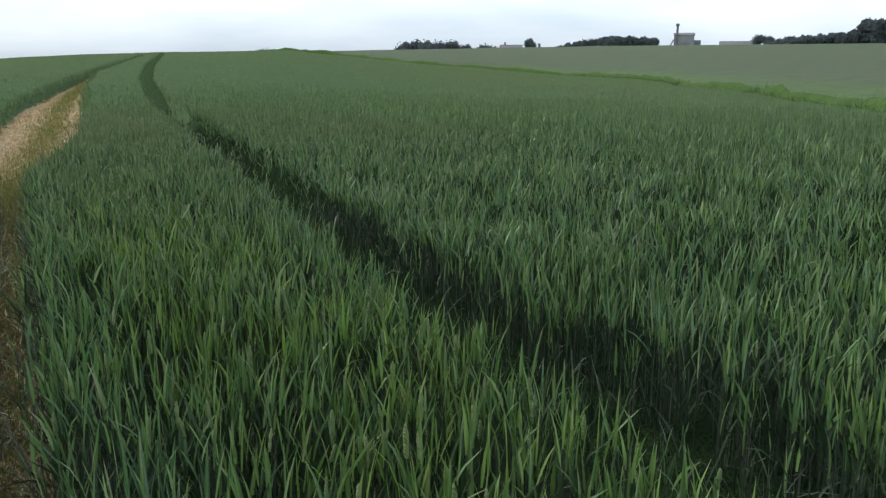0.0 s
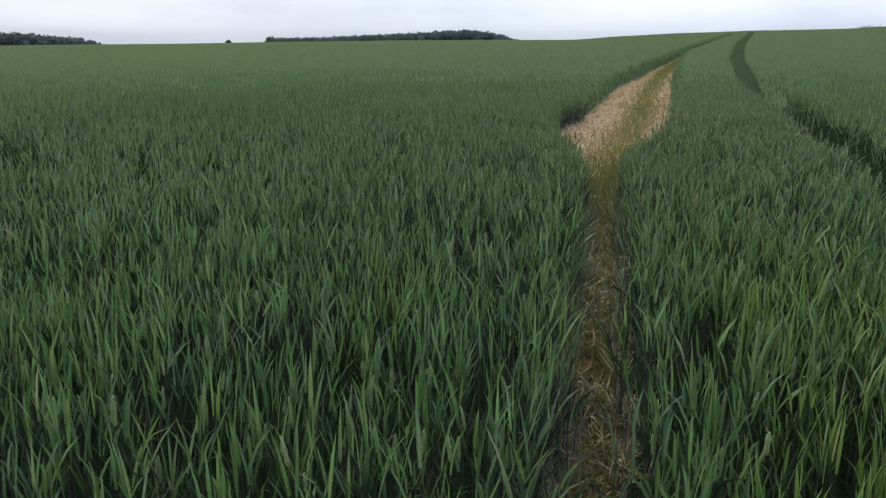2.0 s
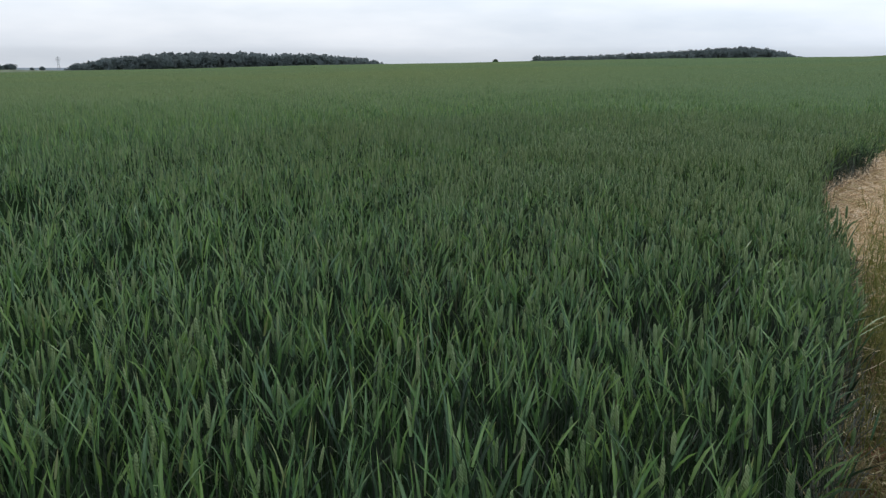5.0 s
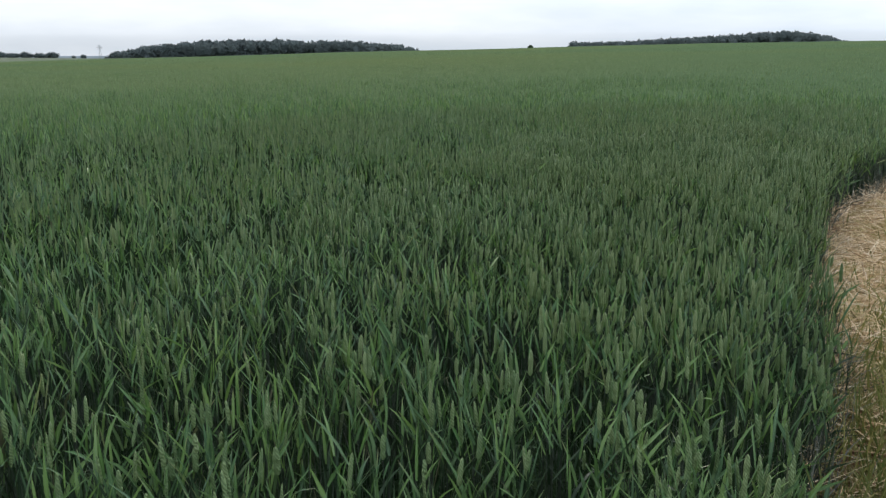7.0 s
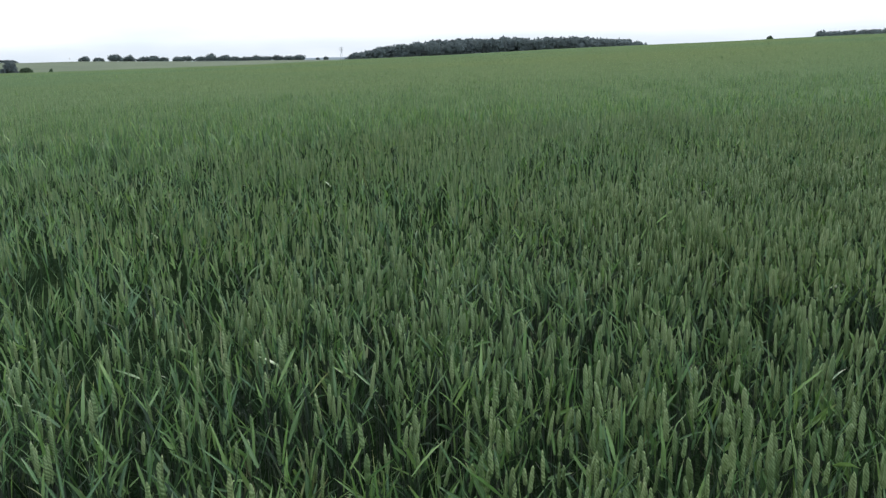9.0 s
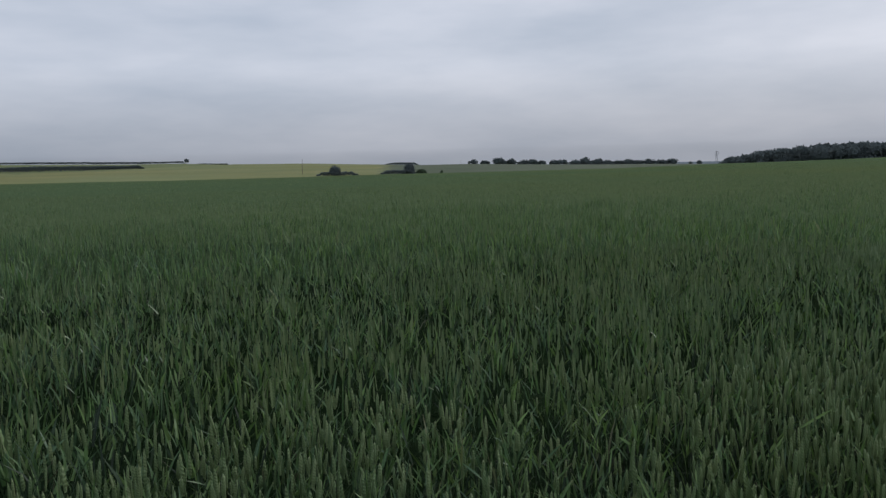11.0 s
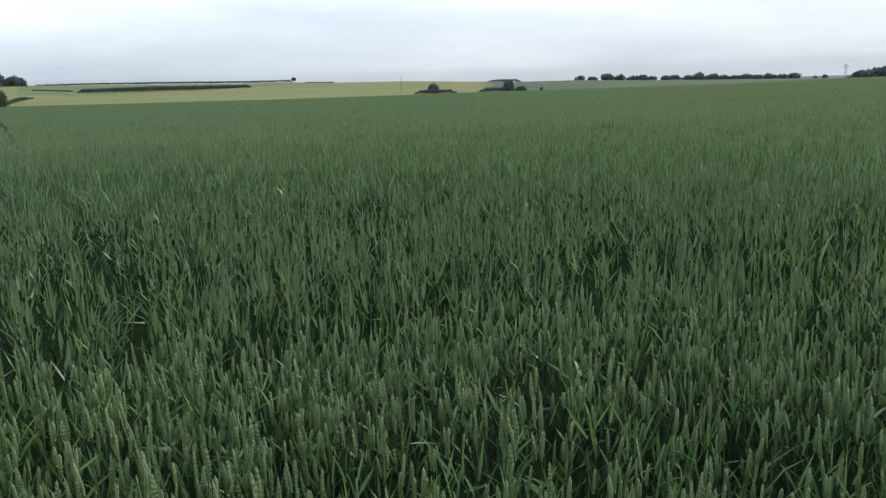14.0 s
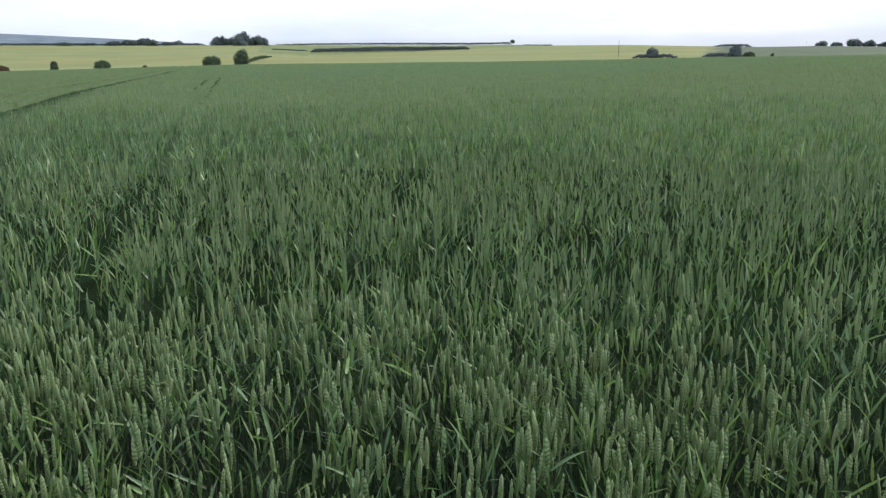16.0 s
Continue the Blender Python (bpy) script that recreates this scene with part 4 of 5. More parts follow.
# ---- grass verge along the far side of the wheat ----
def build_verge():
    verge = tagged(new("grass_verge"), "bright green rough grass bank along the rim of the wheat", "grass", kind="stuff")
    heap, tall = Heap(), Heap()
    # the low bank itself, lumpy along its top
    az = np.arange(-75, 11.4, .12)
    k = np.linspace(0, 1, 9)
    A, K = np.meshgrid(az, k, indexing="ij")
    deep = np.interp(A, [-60, -37, -23, -9, 11], [1.6, 1.8, 2.6, 4.5, 5.0])
    x, y = spot(A, rim(A) + K * deep)
    rise = np.interp(A, [-60, -28, -15, -9, 4, 7, 10, 11.3], [.95, 1.0, 1.1, 1.05, .9, 1.15, 1.1, .5]) * np.clip(.92 + .13 * lumps(x, y, 6, 63) + .08 * lumps(x, y, 2.5, 64), .3, 1.3)
    z = land(x, y) - .1 + rise * np.interp(K, [0, .12, .35, .6, 1], [0, .75, 1, .7, 0])
    part("bank", from_arrays("bank", np.stack([x, y, z], -1).reshape(-1, 3), grid_tris(len(az), len(k)), [M_BANK]), verge, "lumpy green bank of grass and weeds")
    # short bright grass that thins out into the barley behind it
    for a0, a1, n, hgt, w in ((-75, -24, 12000, .14, .03), (-24, -9, 4000, .14, .06), (-9, 11.5, 900, .2, .12)):
        az = rng.uniform(a0, a1, n)
        e = rim(az)
        deep = np.interp(az, LAND[:, 0], LAND[:, 3]) - e
        r = e + 1.5 + deep * rng.random(n) ** 1.6 * .8
        x, y = spot(az, r)
        heap.add(blades(x, y, land(x, y) - .05, hgt * rng.uniform(.5, 1.1, n), rng.uniform(.6, 1.4, n) * w, rng.uniform(0, 6.28, n), np.abs(rng.normal(.3, .25, n)), np.zeros(n), 1))
    # the taller, darker clumps at its foot
    for a0, a1, n, hgt, w, deep in ((-75, -24, 14000, 1.0, .03, 1.8), (-24, -9, 7000, 1.05, .05, 2.6), (-9, 5.5, 1800, 1.1, .10, 4.0), (5.5, 11.3, 1800, 1.25, .10, 5.0)):
        az = rng.uniform(a0, a1, n)
        r = rim(az) + rng.uniform(.1, 1, n) ** 1.5 * deep
        x, y = spot(az, r)
        hh = hgt * rng.uniform(.6, 1.05, n) * np.clip(.80 + .28 * lumps(x, y, 5, 61) + .15 * lumps(x, y, 2, 62), .4, 1.15)
        tall.add(blades(x, y, land(x, y), hh, rng.uniform(.6, 1.5, n) * w, rng.uniform(0, 6.28, n), np.abs(rng.normal(.3, .25, n)), rng.uniform(.5, 1.8, n), 2))
    part("grass_blades", heap.mesh("grass_blades", M_VERGE_BLADE), verge)
    part("tall_growth", tall.mesh("tall_growth", M_TALL), verge, "taller dark green clumps along the wheat")


build_verge()


# ---- trees, hedges and woods ----
def clumps(points, size, r2):
    """Leaf clumps: small bent triangles round the given points."""
    n = len(points)
    a = r2.normal(size=(n, 3))
    a /= np.linalg.norm(a, axis=1)[:, None]
    b = np.cross(a, r2.normal(size=(n, 3)))
    b /= np.linalg.norm(b, axis=1)[:, None]
    c = np.cross(a, b)
    s = (size * r2.uniform(.6, 1.4, n))[:, None]
    co = np.stack([points + a * s, points - a * s * .5 + b * s * .8, points - a * s * .5 - b * s * .8, points + c * s * .5], 1)
    t = np.array([(0, 1, 3), (1, 2, 3), (2, 0, 3)])
    return co.reshape(-1, 3), (np.arange(n)[:, None, None] * 4 + t[None]).reshape(-1, 3)


def ball(steps):
    """A low ball: vertices and triangles."""
    bm = bmesh.new()
    bmesh.ops.create_icosphere(bm, subdivisions=steps, radius=1)
    co, tr = np.array([v.co[:] for v in bm.verts]), np.array([[v.index for v in f.verts] for f in bm.faces])
    bm.free()
    return co, tr


BALL = ball(1)


def crown(n, wide, high, base, r2, balls, size):
    """One crown: overlapping balls of leaf clumps of uneven size with dense hearts, spread into an irregular outline."""
    heap, pts = Heap(), []
    skew = r2.uniform(-.16, .16) * wide
    for k in range(balls):
        f = k / max(balls - 1, 1)
        an = k * 2.4 + r2.uniform(-.6, .6)
        rad = min(wide * r2.uniform(.22 if n >= 2000 else .13, .31), (high - base) * .42)
        off = max(wide * .5 - rad, 0) * math.sqrt(1 - (f * .9) ** 2) * r2.uniform(.75 if n >= 2000 else .5, 1.05 if n >= 2000 else 1.2)
        cz = base + rad * .75 + max(high - base - rad * 1.75, 0) * min(max(f + r2.uniform(-.16, .10), 0), 1)
        if k == balls - 1:
            cz = high - rad
        c = np.array((off * math.cos(an) + skew * f, off * math.sin(an), cz))
        d = r2.normal(size=(n // balls, 3))
        d /= np.linalg.norm(d, axis=1)[:, None]
        pts.append(c + d * rad * r2.uniform(.74, 1.04, (len(d), 1)))
        heap.add((BALL[0] * rad * .78 * r2.uniform(.85, 1.1, (len(BALL[0]), 1)) + c, BALL[1]))
    pts = np.concatenate(pts)
    heap.add(clumps(pts, np.full(len(pts), size), r2))
    return np.concatenate(heap.co), np.concatenate(heap.tris)


def tube(bm, p, q, r0, r1, sides=7):
    p, q = Vector(p), Vector(q)
    m = (q - p).to_track_quat("Z", "Y").to_matrix()
    rings = []
    for c, rr in ((p, r0), (q, r1)):
        rings.append([bm.verts.new(c + m @ Vector((rr * math.cos(6.2832 * k / sides), rr * math.sin(6.2832 * k / sides), 0))) for k in range(sides)])
    for k in range(sides):
        bm.faces.new((rings[0][k], rings[0][(k + 1) % sides], rings[1][(k + 1) % sides], rings[1][k]))
    bm.faces.new(rings[0][::-1])
    bm.faces.new(rings[1])


def make_tree(name, high, wide, seed, label, leaves=700, mat=None, category="tree", bare=.25, group=""):
    """A tree or bush: tapered trunk with limbs, and a crown of leaf clumps."""
    r2 = np.random.default_rng(seed)
    tree = tagged(new(name), label, category, group)
    bm = bmesh.new()
    t = high * max(bare, .05) + .3
    tube(bm, (0, 0, -.3), (0, 0, t), high * .030, high * .020)
    for k in range(5):
        an = k * 1.256 + r2.uniform(-.4, .4)
        tube(bm, (0, 0, t * r2.uniform(.75, 1)), (wide * .3 * math.cos(an), wide * .3 * math.sin(an), high * r2.uniform(.5, .8)), high * .014, high * .005, 5)
    part_bm("trunk", bm, M_BARK, tree)
    co, tris = crown(leaves, wide, high, high * bare, r2, 12 if leaves < 2000 else 10, wide * (.028 if leaves > 1000 else .038))
    part("crown", from_arrays("crown", co, tris, [mat or M_TREE], smooth=False), tree)
    return tree


def stand(tree, az, r, sink=0.0, turn=0.0, scale=1.0):
    x, y = spot(az, r)
    tree.matrix_basis = Matrix.Translation((float(x), float(y), float(land(x, y)) - sink)) @ pose(0, 0, 0, 0, 0, turn) @ Matrix.Diagonal((scale, scale, scale, 1))
    return tree


def top_height(az, r, e_top):
    """How high a thing at az, r must stand to show up to e_top above eye level."""
    x, y = spot(az, r)
    return EYE + r * math.tan(radians(e_top)) - float(land(x, y))


TREE_LABEL = "dark green field tree with rounded crown, in a far tree line"


def tree_row(name, rows, r, wide_deg, seed, label, group, leaves=600, bare=.25, mat=None):
    for k, (az, e_top, w) in enumerate(rows):
        rr = r + 8 * math.sin(k * 2.1)
        high = top_height(az, rr, e_top)
        stand(make_tree(name, high, max(w * wide_deg * rr * math.pi / 180, 1.5), seed + k, label, leaves, mat, bare=bare, group=group), az, rr, turn=40 * k)


# trees by the farm
tree_row("tree", [(2.25, 1.82, 1), (1.5, 1.95, 1.1), (.75, 1.92, 1), (.05, 1.90, 1.1), (-.95, 1.98, 1.2), (-2.0, 1.62, .8), (-3.2, 1.68, .9), (-3.85, 1.5, .6)], 600, 1.75, 100, "dark broad-leaved tree on the skyline beside the farm", "trees by the farm", bare=-.25)
tree_row("tree", [(-6.4, 2.0, .95), (-7.05, 1.62, .35), (-21.3, 2.12, 1.2), (-21.9, 2.0, .9), (-23.0, 1.85, .8)], 560, 1.0, 130, "dark tree standing beside the farm buildings", "trees by the farm")
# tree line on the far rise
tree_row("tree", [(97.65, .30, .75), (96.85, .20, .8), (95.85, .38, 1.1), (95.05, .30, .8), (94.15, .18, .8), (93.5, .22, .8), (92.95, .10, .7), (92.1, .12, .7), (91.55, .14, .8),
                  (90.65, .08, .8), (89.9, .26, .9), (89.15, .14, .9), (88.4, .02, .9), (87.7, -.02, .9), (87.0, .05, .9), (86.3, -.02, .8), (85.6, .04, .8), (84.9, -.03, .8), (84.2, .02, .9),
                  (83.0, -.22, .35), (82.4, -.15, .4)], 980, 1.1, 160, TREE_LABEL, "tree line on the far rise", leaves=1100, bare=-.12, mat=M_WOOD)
# clump on the far yellow slope and its neighbours
tree_row("tree", [(136.6, 1.40, 1.1), (135.9, 1.25, .9), (135.1, 1.66, 1.3), (134.3, 1.4, 1.0), (133.7, 1.3, .7), (143.1, 1.15, .9), (142.2, 1.22, 1.0), (141.3, 1.32, 1.1), (140.8, 1.28, .8), (139.9, 1.05, .6), (139.2, 1.12, .7),
                  (146.0, 1.12, .8), (144.6, 1.05, .8)], 600, 1.25, 200, "dark round-headed tree beyond the yellow field", "trees beyond the yellow field", leaves=1001, bare=-.2)
tree_row("tree", [(117.1, .80, .4)], 850, 1.0, 230, "small round tree in a far hedge", "", bare=.2)

# bushes at the rim of the wheat
BUSH = "dense rounded dark green bush at the rim of the wheat"
for _k, (_az, _r, _et, _w, _m, _lab) in enumerate((
        (134.27, 262, .52, 1.30, M_BUSH, "tall dense rounded bush at the rim of the wheat"), (136.2, 262, .12, 1.35, M_BUSH, BUSH), (143.05, 268, -.02, 1.2, M_BUSH, BUSH),
        (145.85, 268, -.02, .6, M_BUSH, "narrow upright bush at the rim of the wheat"), (150.6, 268, .25, 1.8, M_BUSH, BUSH), (148.9, 268, -.22, 1.3, M_RUSSET, "low russet-tinged bush at the rim of the wheat"),
        (53.2, 399, .30, .5, M_BUSH, "small bush alone on the crest of the wheat"), (106.74, 285, .13, 1.0, M_TREE, "small dense tree growing out of a hedge"), (101.6, 292, .16, 1.0, M_TREE, "dense tree at the end of a hedge"),
        (100.75, 285, -.28, .9, M_BUSH, BUSH), (99.4, 285, -.40, .3, M_BUSH, BUSH), (140.4, 262, -.42, .4, M_RUSSET, "low russet-tinged bush at the rim of the wheat"))):
    _h = top_height(_az, _r, _et)
    stand(make_tree("bush", _h, _w * _r * math.pi / 180, 300 + _k, _lab, 2200, _m, "bush", bare=-.22), _az, _r, turn=30 * _k)


def make_belt(name, rows, r, deep, seed, label, category, size=1.0, per=130, kind="stuff", mat=None, depth_rows=2):
    """A wood or hedge seen from afar: crowns side by side along a stretch of headings, its top given by rows of (heading, angle)."""
    r2 = np.random.default_rng(seed)
    wood = tagged(new(name), label, category, kind=kind)
    azs = [p[0] for p in rows]
    a, heap = azs[0], Heap()
    sgn = 1 if azs[-1] > azs[0] else -1
    wide = size / r * 180 / math.pi
    order = sorted(rows)
    while (a - azs[-1]) * sgn < 0:
        for d in range(depth_rows):
            aa = a + r2.uniform(-.25, .25) * wide
            rr = r + d * deep / max(depth_rows, 1) + r2.uniform(-.3, .3) * deep
            e = float(np.interp(aa, [o[0] for o in order], [o[1] for o in order]))
            high = max(top_height(aa, rr, e) * r2.uniform(.88, 1.04) * (1.0 if d else .90), .6)
            x, y = spot(aa, rr)
            foot = np.array((float(x), float(y), float(land(x, y))))
            z, rad = high, size * r2.uniform(.42, .8)
            while z > 0:
                c = foot + np.array((r2.uniform(-.25, .25) * size, r2.uniform(-.25, .25) * size, z - rad))
                heap.add((BALL[0] * rad * np.array((1, 1, .9)) * r2.uniform(.55, .80, (len(BALL[0]), 1)) + c, BALL[1]))
                dd = r2.normal(size=(per, 3))
                dd /= np.linalg.norm(dd, axis=1)[:, None]
                dd[:, 2] = np.where(dd[:, 2] < -.3, -dd[:, 2], dd[:, 2])
                heap.add(clumps(c + dd * rad * r2.uniform(.70, 1.0, (per, 1)), size * r2.uniform(.10, .20, per), r2))
                z -= rad * 1.3
        a += sgn * wide * .36
    part("foliage", from_arrays("foliage", np.concatenate(heap.co), np.concatenate(heap.tris), [mat or M_WOOD], smooth=False), wood)


def make_hedge(rows, r, label, thick=3.0, seed=0, mat=None, lean=0.0, each=9):
    """A continuous hedge along a stretch of headings, its top given by rows of (heading, angle)."""
    r2 = np.random.default_rng(seed)
    hedge = tagged(new("hedge"), label, "hedge", kind="structure")
    order = sorted(rows)
    a0, a1 = order[0][0], order[-1][0]
    n = int((a1 - a0) * math.pi / 180 * r * each * thick)
    az = r2.uniform(a0, a1, n)
    rr = r + r2.uniform(-.5, .5, n) * thick + lean * (az - rows[0][0])
    e = np.interp(az, [o[0] for o in order], [o[1] for o in order])
    x, y = spot(az, rr)
    z0 = land(x, y)
    top = np.maximum(EYE + rr * np.tan(np.radians(e)) - z0, .5) * (.9 + .12 * lumps(x, y, 9, seed) + .08 * lumps(x, y, 3, seed + 1))
    ends = np.clip(np.minimum(az - a0, a1 - az) * math.pi / 180 * r / 2.0, .25, 1)
    z = z0 + top * ends * np.sqrt(r2.random(n))
    co, tris = clumps(np.stack([x, y, z], 1), np.full(n, .42), r2)
    part("foliage", from_arrays("foliage", co, tris, [mat or M_TREE], smooth=False), hedge)


WOOD = "dark broad-leaved wood on the far skyline"
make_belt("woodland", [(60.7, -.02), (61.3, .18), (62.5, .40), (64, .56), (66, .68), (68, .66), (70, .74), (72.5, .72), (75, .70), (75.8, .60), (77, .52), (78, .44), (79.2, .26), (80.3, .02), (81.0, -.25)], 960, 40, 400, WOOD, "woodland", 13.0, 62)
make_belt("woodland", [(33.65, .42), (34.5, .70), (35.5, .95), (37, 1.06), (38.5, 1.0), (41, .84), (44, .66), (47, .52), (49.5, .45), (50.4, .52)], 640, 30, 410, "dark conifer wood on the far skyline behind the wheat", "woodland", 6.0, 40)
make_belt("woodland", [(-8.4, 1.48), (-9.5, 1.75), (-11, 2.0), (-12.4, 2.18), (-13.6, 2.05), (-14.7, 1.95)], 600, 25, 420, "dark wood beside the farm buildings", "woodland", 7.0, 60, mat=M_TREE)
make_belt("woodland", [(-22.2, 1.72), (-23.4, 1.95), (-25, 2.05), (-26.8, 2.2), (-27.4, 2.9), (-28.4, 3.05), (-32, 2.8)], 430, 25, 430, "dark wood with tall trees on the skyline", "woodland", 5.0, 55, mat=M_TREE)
make_hedge([(108.0, -.36), (105.2, -.38)], 283, "low dark hedge at the rim of the wheat", 3, 440)
make_hedge([(103.6, -.40), (101.2, -.28)], 290, "low dark hedge at the rim of the wheat", 3, 441)
make_hedge([(103.5, .12), (102.6, .20), (101.3, .14)], 478, "dark hedge running along the far slope", 4, 442)
make_hedge([(134.05, -.10), (133.3, .04), (132.7, .12)], 272, "low green hedge climbing the yellow slope", 5, 443, M_BUSH, lean=-60)
make_hedge([(133.2, .80), (126, .74), (119.5, .62), (117.2, .62)], 850, "thin dark hedge along the far skyline", 4, 444)
make_hedge([(130.4, .42), (126, .48), (119.6, .38)], 472, "broad dark hedge across the far valley", 7, 445)
make_hedge([(133.0, .36), (130.7, .38)], 500, "dark hedge across the far valley", 4, 446)
make_hedge([(116.4, .42), (114.4, .40)], 880, "thin dark hedge along the far skyline", 4, 447)
make_hedge([(151.5, 1.10), (146, 1.04), (143.8, .98), (137.5, .90)], 640, "low dark hedge behind the yellow field", 4, 448)
make_hedge([(91.8, -.06), (89, -.10), (86, -.10), (84.0, -.16)], 985, "low dark hedge between the trees of the tree line", 5, 450)
make_hedge([(95.6, .04), (93.2, -.02)], 985, "low dark hedge between the trees of the tree line", 5, 451)
make_hedge([(91, -.20), (87.5, -.34)], 900, "low dark hedge below the tree line", 4, 449)


# ---- farm buildings on the skyline ----
def box(bm, x0, x1, y0, y1, z0, z1):
    vs = [bm.verts.new((x, y, z)) for z in (z0, z1) for x, y in ((x0, y0), (x1, y0), (x1, y1), (x0, y1))]
    for f in ((3, 2, 1, 0), (4, 5, 6, 7), (0, 1, 5, 4), (1, 2, 6, 5), (2, 3, 7, 6), (3, 0, 4, 7)):
        bm.faces.new([vs[k] for k in f])


def gable(bm, x0, x1, y0, y1, z0, z1, eave=.4, thick=.18):
    """A pitched roof with thickness, its ridge along x."""
    ym = (y0 + y1) / 2
    prof = [(y0 - eave, z0), (ym, z1), (y1 + eave, z0), (y1 + eave, z0 - thick), (ym, z1 - thick), (y0 - eave, z0 - thick)]
    a = [bm.verts.new((x0 - eave, y, z)) for y, z in prof]
    b = [bm.verts.new((x1 + eave, y, z)) for y, z in prof]
    for k in range(6):
        bm.faces.new((a[k], a[(k + 1) % 6], b[(k + 1) % 6], b[k]))
    for s in (a, b):
        bm.faces.new((s[0], s[1], s[4], s[5]))
        bm.faces.new((s[1], s[2], s[3], s[4]))


def gable_wall(bm, x, y0, y1, z0, z1, t=.25):
    ym = (y0 + y1) / 2
    a = [bm.verts.new((x, y, z)) for y, z in ((y0, z0), (y1, z0), (ym, z1))]
    b = [bm.verts.new((x + t, y, z)) for y, z in ((y0, z0), (y1, z0), (ym, z1))]
    bm.faces.new(a[::-1])
    bm.faces.new(b)
    for k in range(3):
        bm.faces.new((a[k], a[(k + 1) % 3], b[(k + 1) % 3], b[k]))


def make_building(name, length, deep, eaves, ridge, label, wall_mat, windows=0, chimney=None, door=False):
    house = tagged(new(name), label, "building")
    bm = bmesh.new()
    box(bm, -length / 2, length / 2, -deep / 2, deep / 2, -2, eaves)
    for sx in (-length / 2, length / 2 - .25):
        gable_wall(bm, sx, -deep / 2, deep / 2, eaves, ridge - .2)
    part_bm("wall", bm, wall_mat, house)
    bm = bmesh.new()
    gable(bm, -length / 2, length / 2, -deep / 2, deep / 2, eaves, ridge)
    roof = part_bm("roof", bm, M_ROOF, house)
    if chimney is not None:
        bm = bmesh.new()
        box(bm, chimney - .5, chimney + .5, -.45, .45, ridge - .6, ridge + 1.3)
        box(bm, chimney - .6, chimney + .6, -.55, .55, ridge + 1.3, ridge + 1.45)
        part_bm("chimney", bm, M_BRICK, roof)
    for k in range(windows):
        cx = -length / 2 + length * (k + .5) / windows
        bm = bmesh.new()
        box(bm, cx - .55, cx + .55, -deep / 2 - .05, -deep / 2 + .02, eaves - 1.7, eaves - .5)
        part_bm("window", bm, M_GLASS, house, "dark window pane")
    if door:
        bm = bmesh.new()
        box(bm, -2, 2, -deep / 2 - .08, -deep / 2 + .02, -1, eaves * .72)
        part_bm("door", bm, M_METAL, house, "tall grey sliding door")
    return house


def face_walk(ob, az, r, lift=0.0, scale=1.0):
    x, y = spot(az, r)
    ob.matrix_basis = Matrix.Translation((float(x), float(y), float(land(x, y)) + lift)) @ pose(0, 0, 0, 0, 0, az) @ Matrix.Diagonal((scale, scale, scale, 1))
    return ob


face_walk(make_building("farmhouse", 13.5, 7, 2.0, 3.9, "long low grey-roofed house with a chimney", M_BRICK, 4, -3.8), -5.15, 520)
face_walk(make_building("long_barn", 20, 9, 1.6, 4.2, "long low barn with a shallow grey roof", M_WALL, 0), -20.1, 560, scale=1.2)
face_walk(make_building("farmhouse", 7, 6, 3.2, 5.2, "small grey farmhouse behind the long barn", M_WALL, 2, 1.5), -20.6, 585)


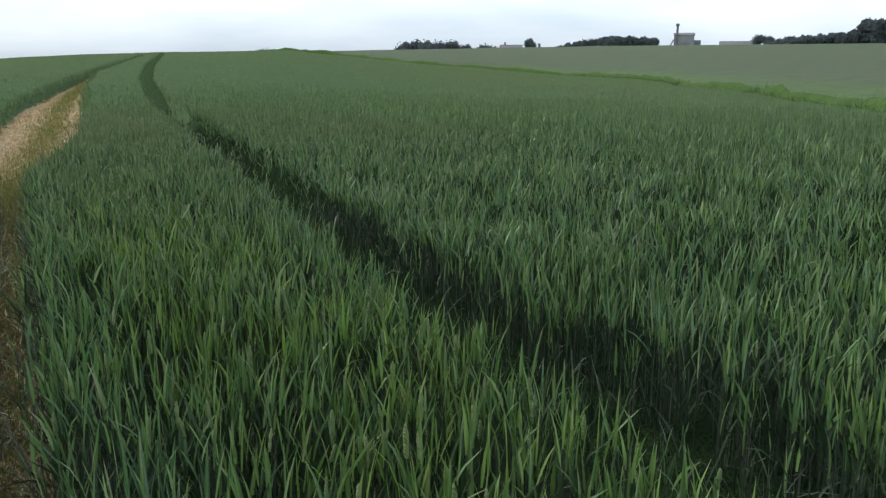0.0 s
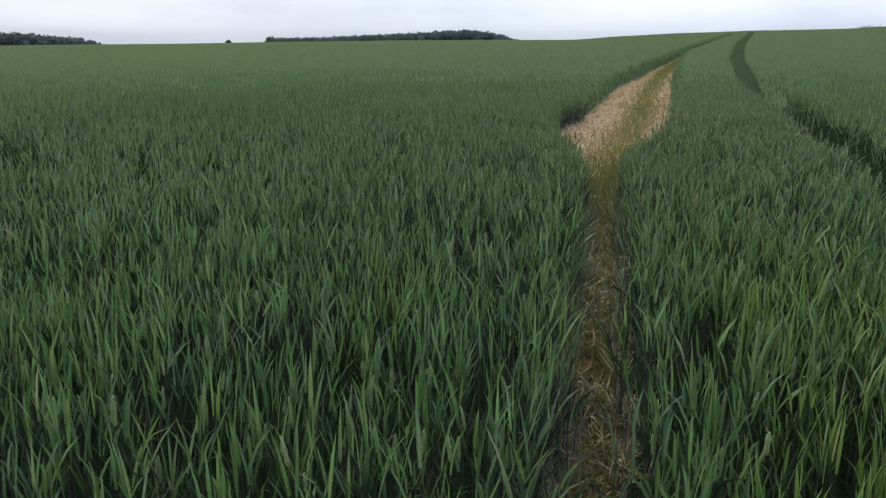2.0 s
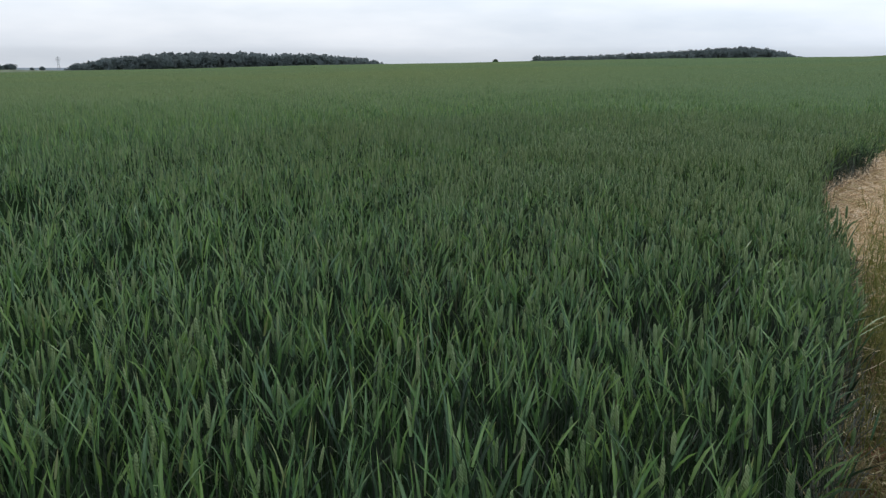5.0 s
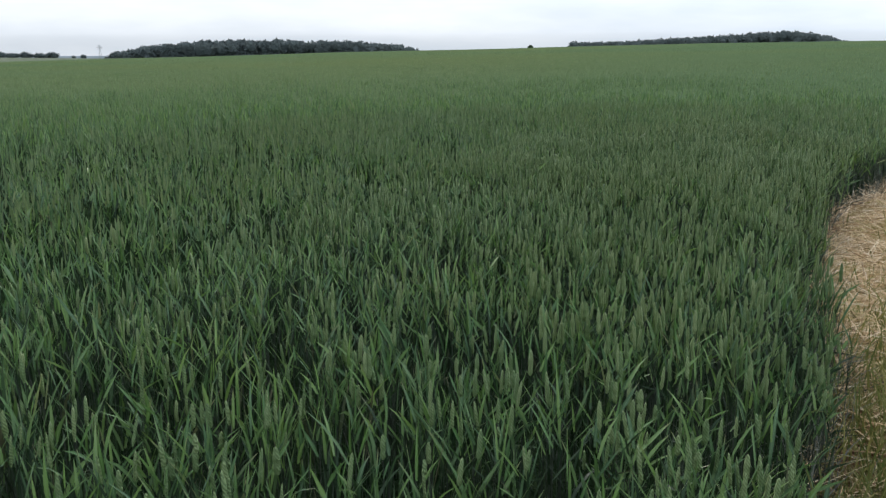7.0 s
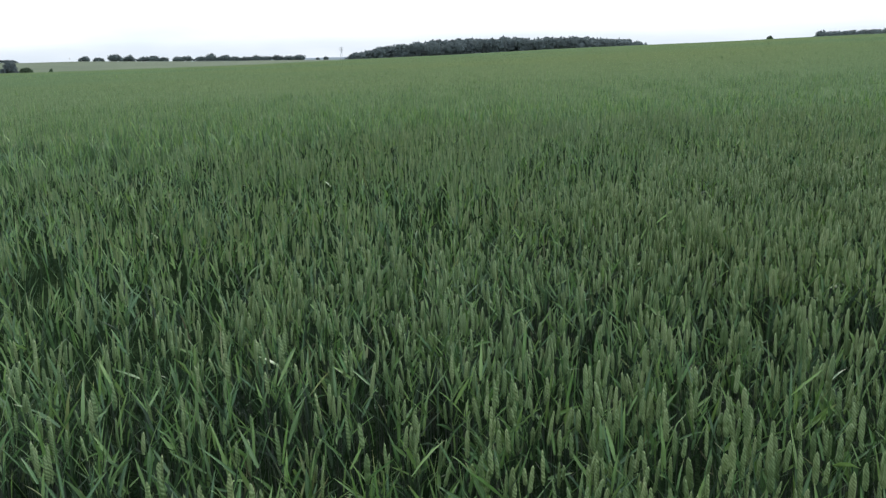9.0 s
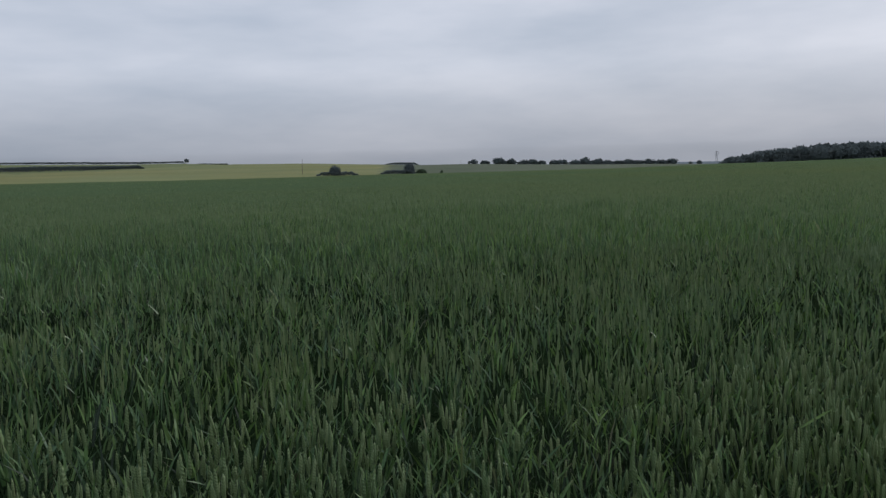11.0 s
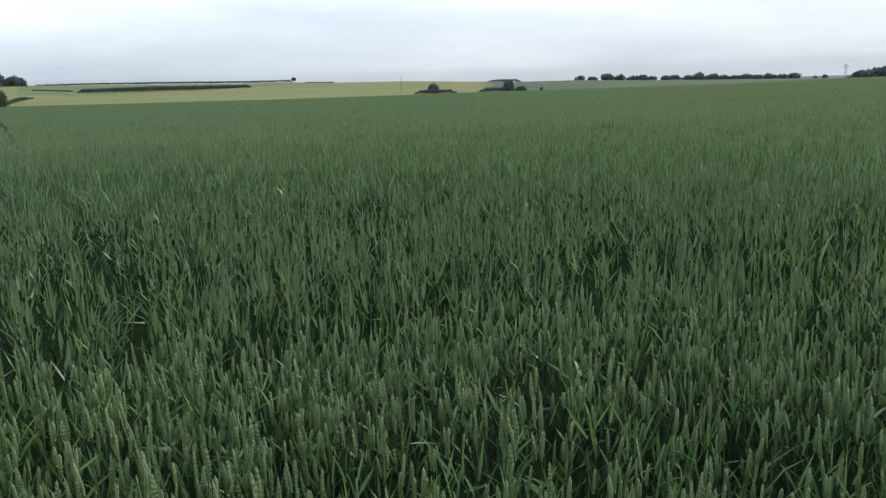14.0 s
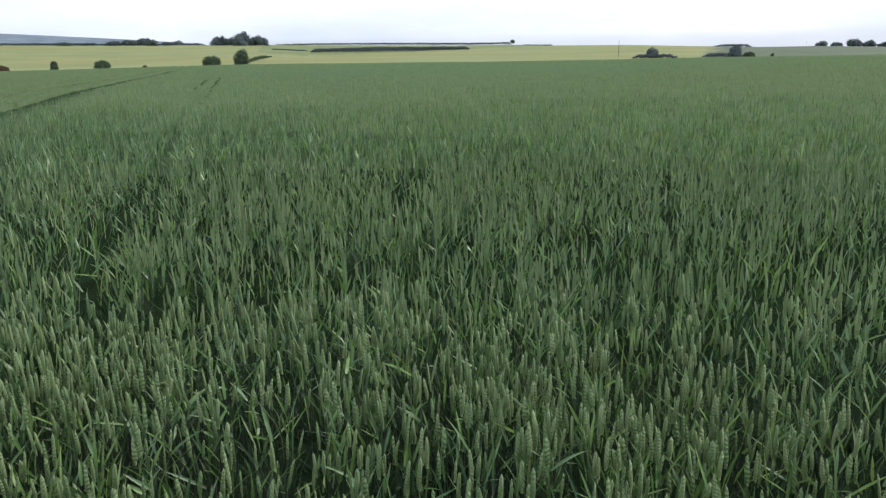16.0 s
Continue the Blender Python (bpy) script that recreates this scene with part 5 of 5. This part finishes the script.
def make_grain_store():
    """Tall clad grain store with a lean-to, a bucket elevator and a slanting conveyor."""
    store = tagged(new("grain_store"), "tall grey clad grain store with elevator tower", "building")
    bm = bmesh.new()
    box(bm, -5.2, 4.0, -5, 5, -2, 7.4)
    part_bm("wall", bm, M_WALL, store)
    bm = bmesh.new()
    gable(bm, -5.2, 4.0, -5, 5, 7.4, 8.6, .3)
    part_bm("roof", bm, M_ROOF, store)
    bm = bmesh.new()
    box(bm, 4.0, 7.0, -4, 4, -2, 5.0)
    part_bm("lean_to", bm, M_ROOF, store, "dark lean-to")
    bm = bmesh.new()
    box(bm, -4.3, -3.3, -5.9, -5.05, -2, 11.4)
    box(bm, -4.6, -3.0, -6.1, -4.9, 11.4, 12.6)
    part_bm("elevator", bm, M_ROOF, store, "steel elevator tower")
    bm = bmesh.new()
    tube(bm, (-8.5, -5.5, -1), (-5.4, -5.4, 5.2), .35, .35)
    part_bm("conveyor", bm, M_METAL, store, "slanting steel conveyor")
    bm = bmesh.new()
    box(bm, -2, 2, -5.1, -5.0, -1, 4.2)
    part_bm("door", bm, M_METAL, store, "grey sliding door")
    return store


face_walk(make_grain_store(), -16.65, 600, scale=1.45)


# ---- poles and pylon ----
def make_pole(high, label):
    pole = tagged(new("utility_pole"), label, "pole")
    bm = bmesh.new()
    tube(bm, (0, 0, -1), (0, 0, high), .10, .07, 8)
    part_bm("shaft", bm, M_POLE, pole)
    bm = bmesh.new()
    tube(bm, (0, 0, high), (0, 0, high + .12), .12, .04, 8)
    part_bm("cap", bm, M_METAL, pole)
    return pole


_p = face_walk(make_pole(top_height(109.05, 300, .55), "tall weathered wooden pole beside a hedge"), 109.05, 300)
_p.matrix_basis = _p.matrix_basis @ pose(0, 0, 0, 0, 2, 0)
for _az, _e in ((98.5, .22), (129.2, .95), (119.3, .72)):
    face_walk(make_pole(top_height(_az, 900, _e), "far wooden pole standing above a hedge"), _az, 900)


def make_pylon(high):
    pylon = tagged(new("pylon"), "grey steel lattice pylon on the horizon", "pylon")
    bm = bmesh.new()
    w0, w1 = high * .10, high * .02
    lev = [0, .2, .38, .54, .68, .80, .90, 1.0]
    wid = lambda s: w0 + (w1 - w0) * s
    cor = ((-1, -1), (1, -1), (1, 1), (-1, 1))
    for k in range(len(lev) - 1):
        for j, (cx, cy) in enumerate(cor):
            a, b = wid(lev[k]), wid(lev[k + 1])
            nx, ny = cor[(j + 1) % 4]
            tube(bm, (cx * a, cy * a, lev[k] * high), (cx * b, cy * b, lev[k + 1] * high), .35, .3, 4)
            tube(bm, (cx * a, cy * a, lev[k] * high), (nx * b, ny * b, lev[k + 1] * high), .2, .2, 4)
    part_bm("tower", bm, M_METAL, pylon)
    for z, w in ((.72, .16), (.83, .20), (.93, .14)):
        bm = bmesh.new()
        tube(bm, (-high * w, 0, z * high), (high * w, 0, z * high), .35, .35, 4)
        part_bm("crossarm", bm, M_METAL, pylon)
    return pylon


face_walk(make_pylon(top_height(81.42, 2000, .42)), 81.42, 2000)
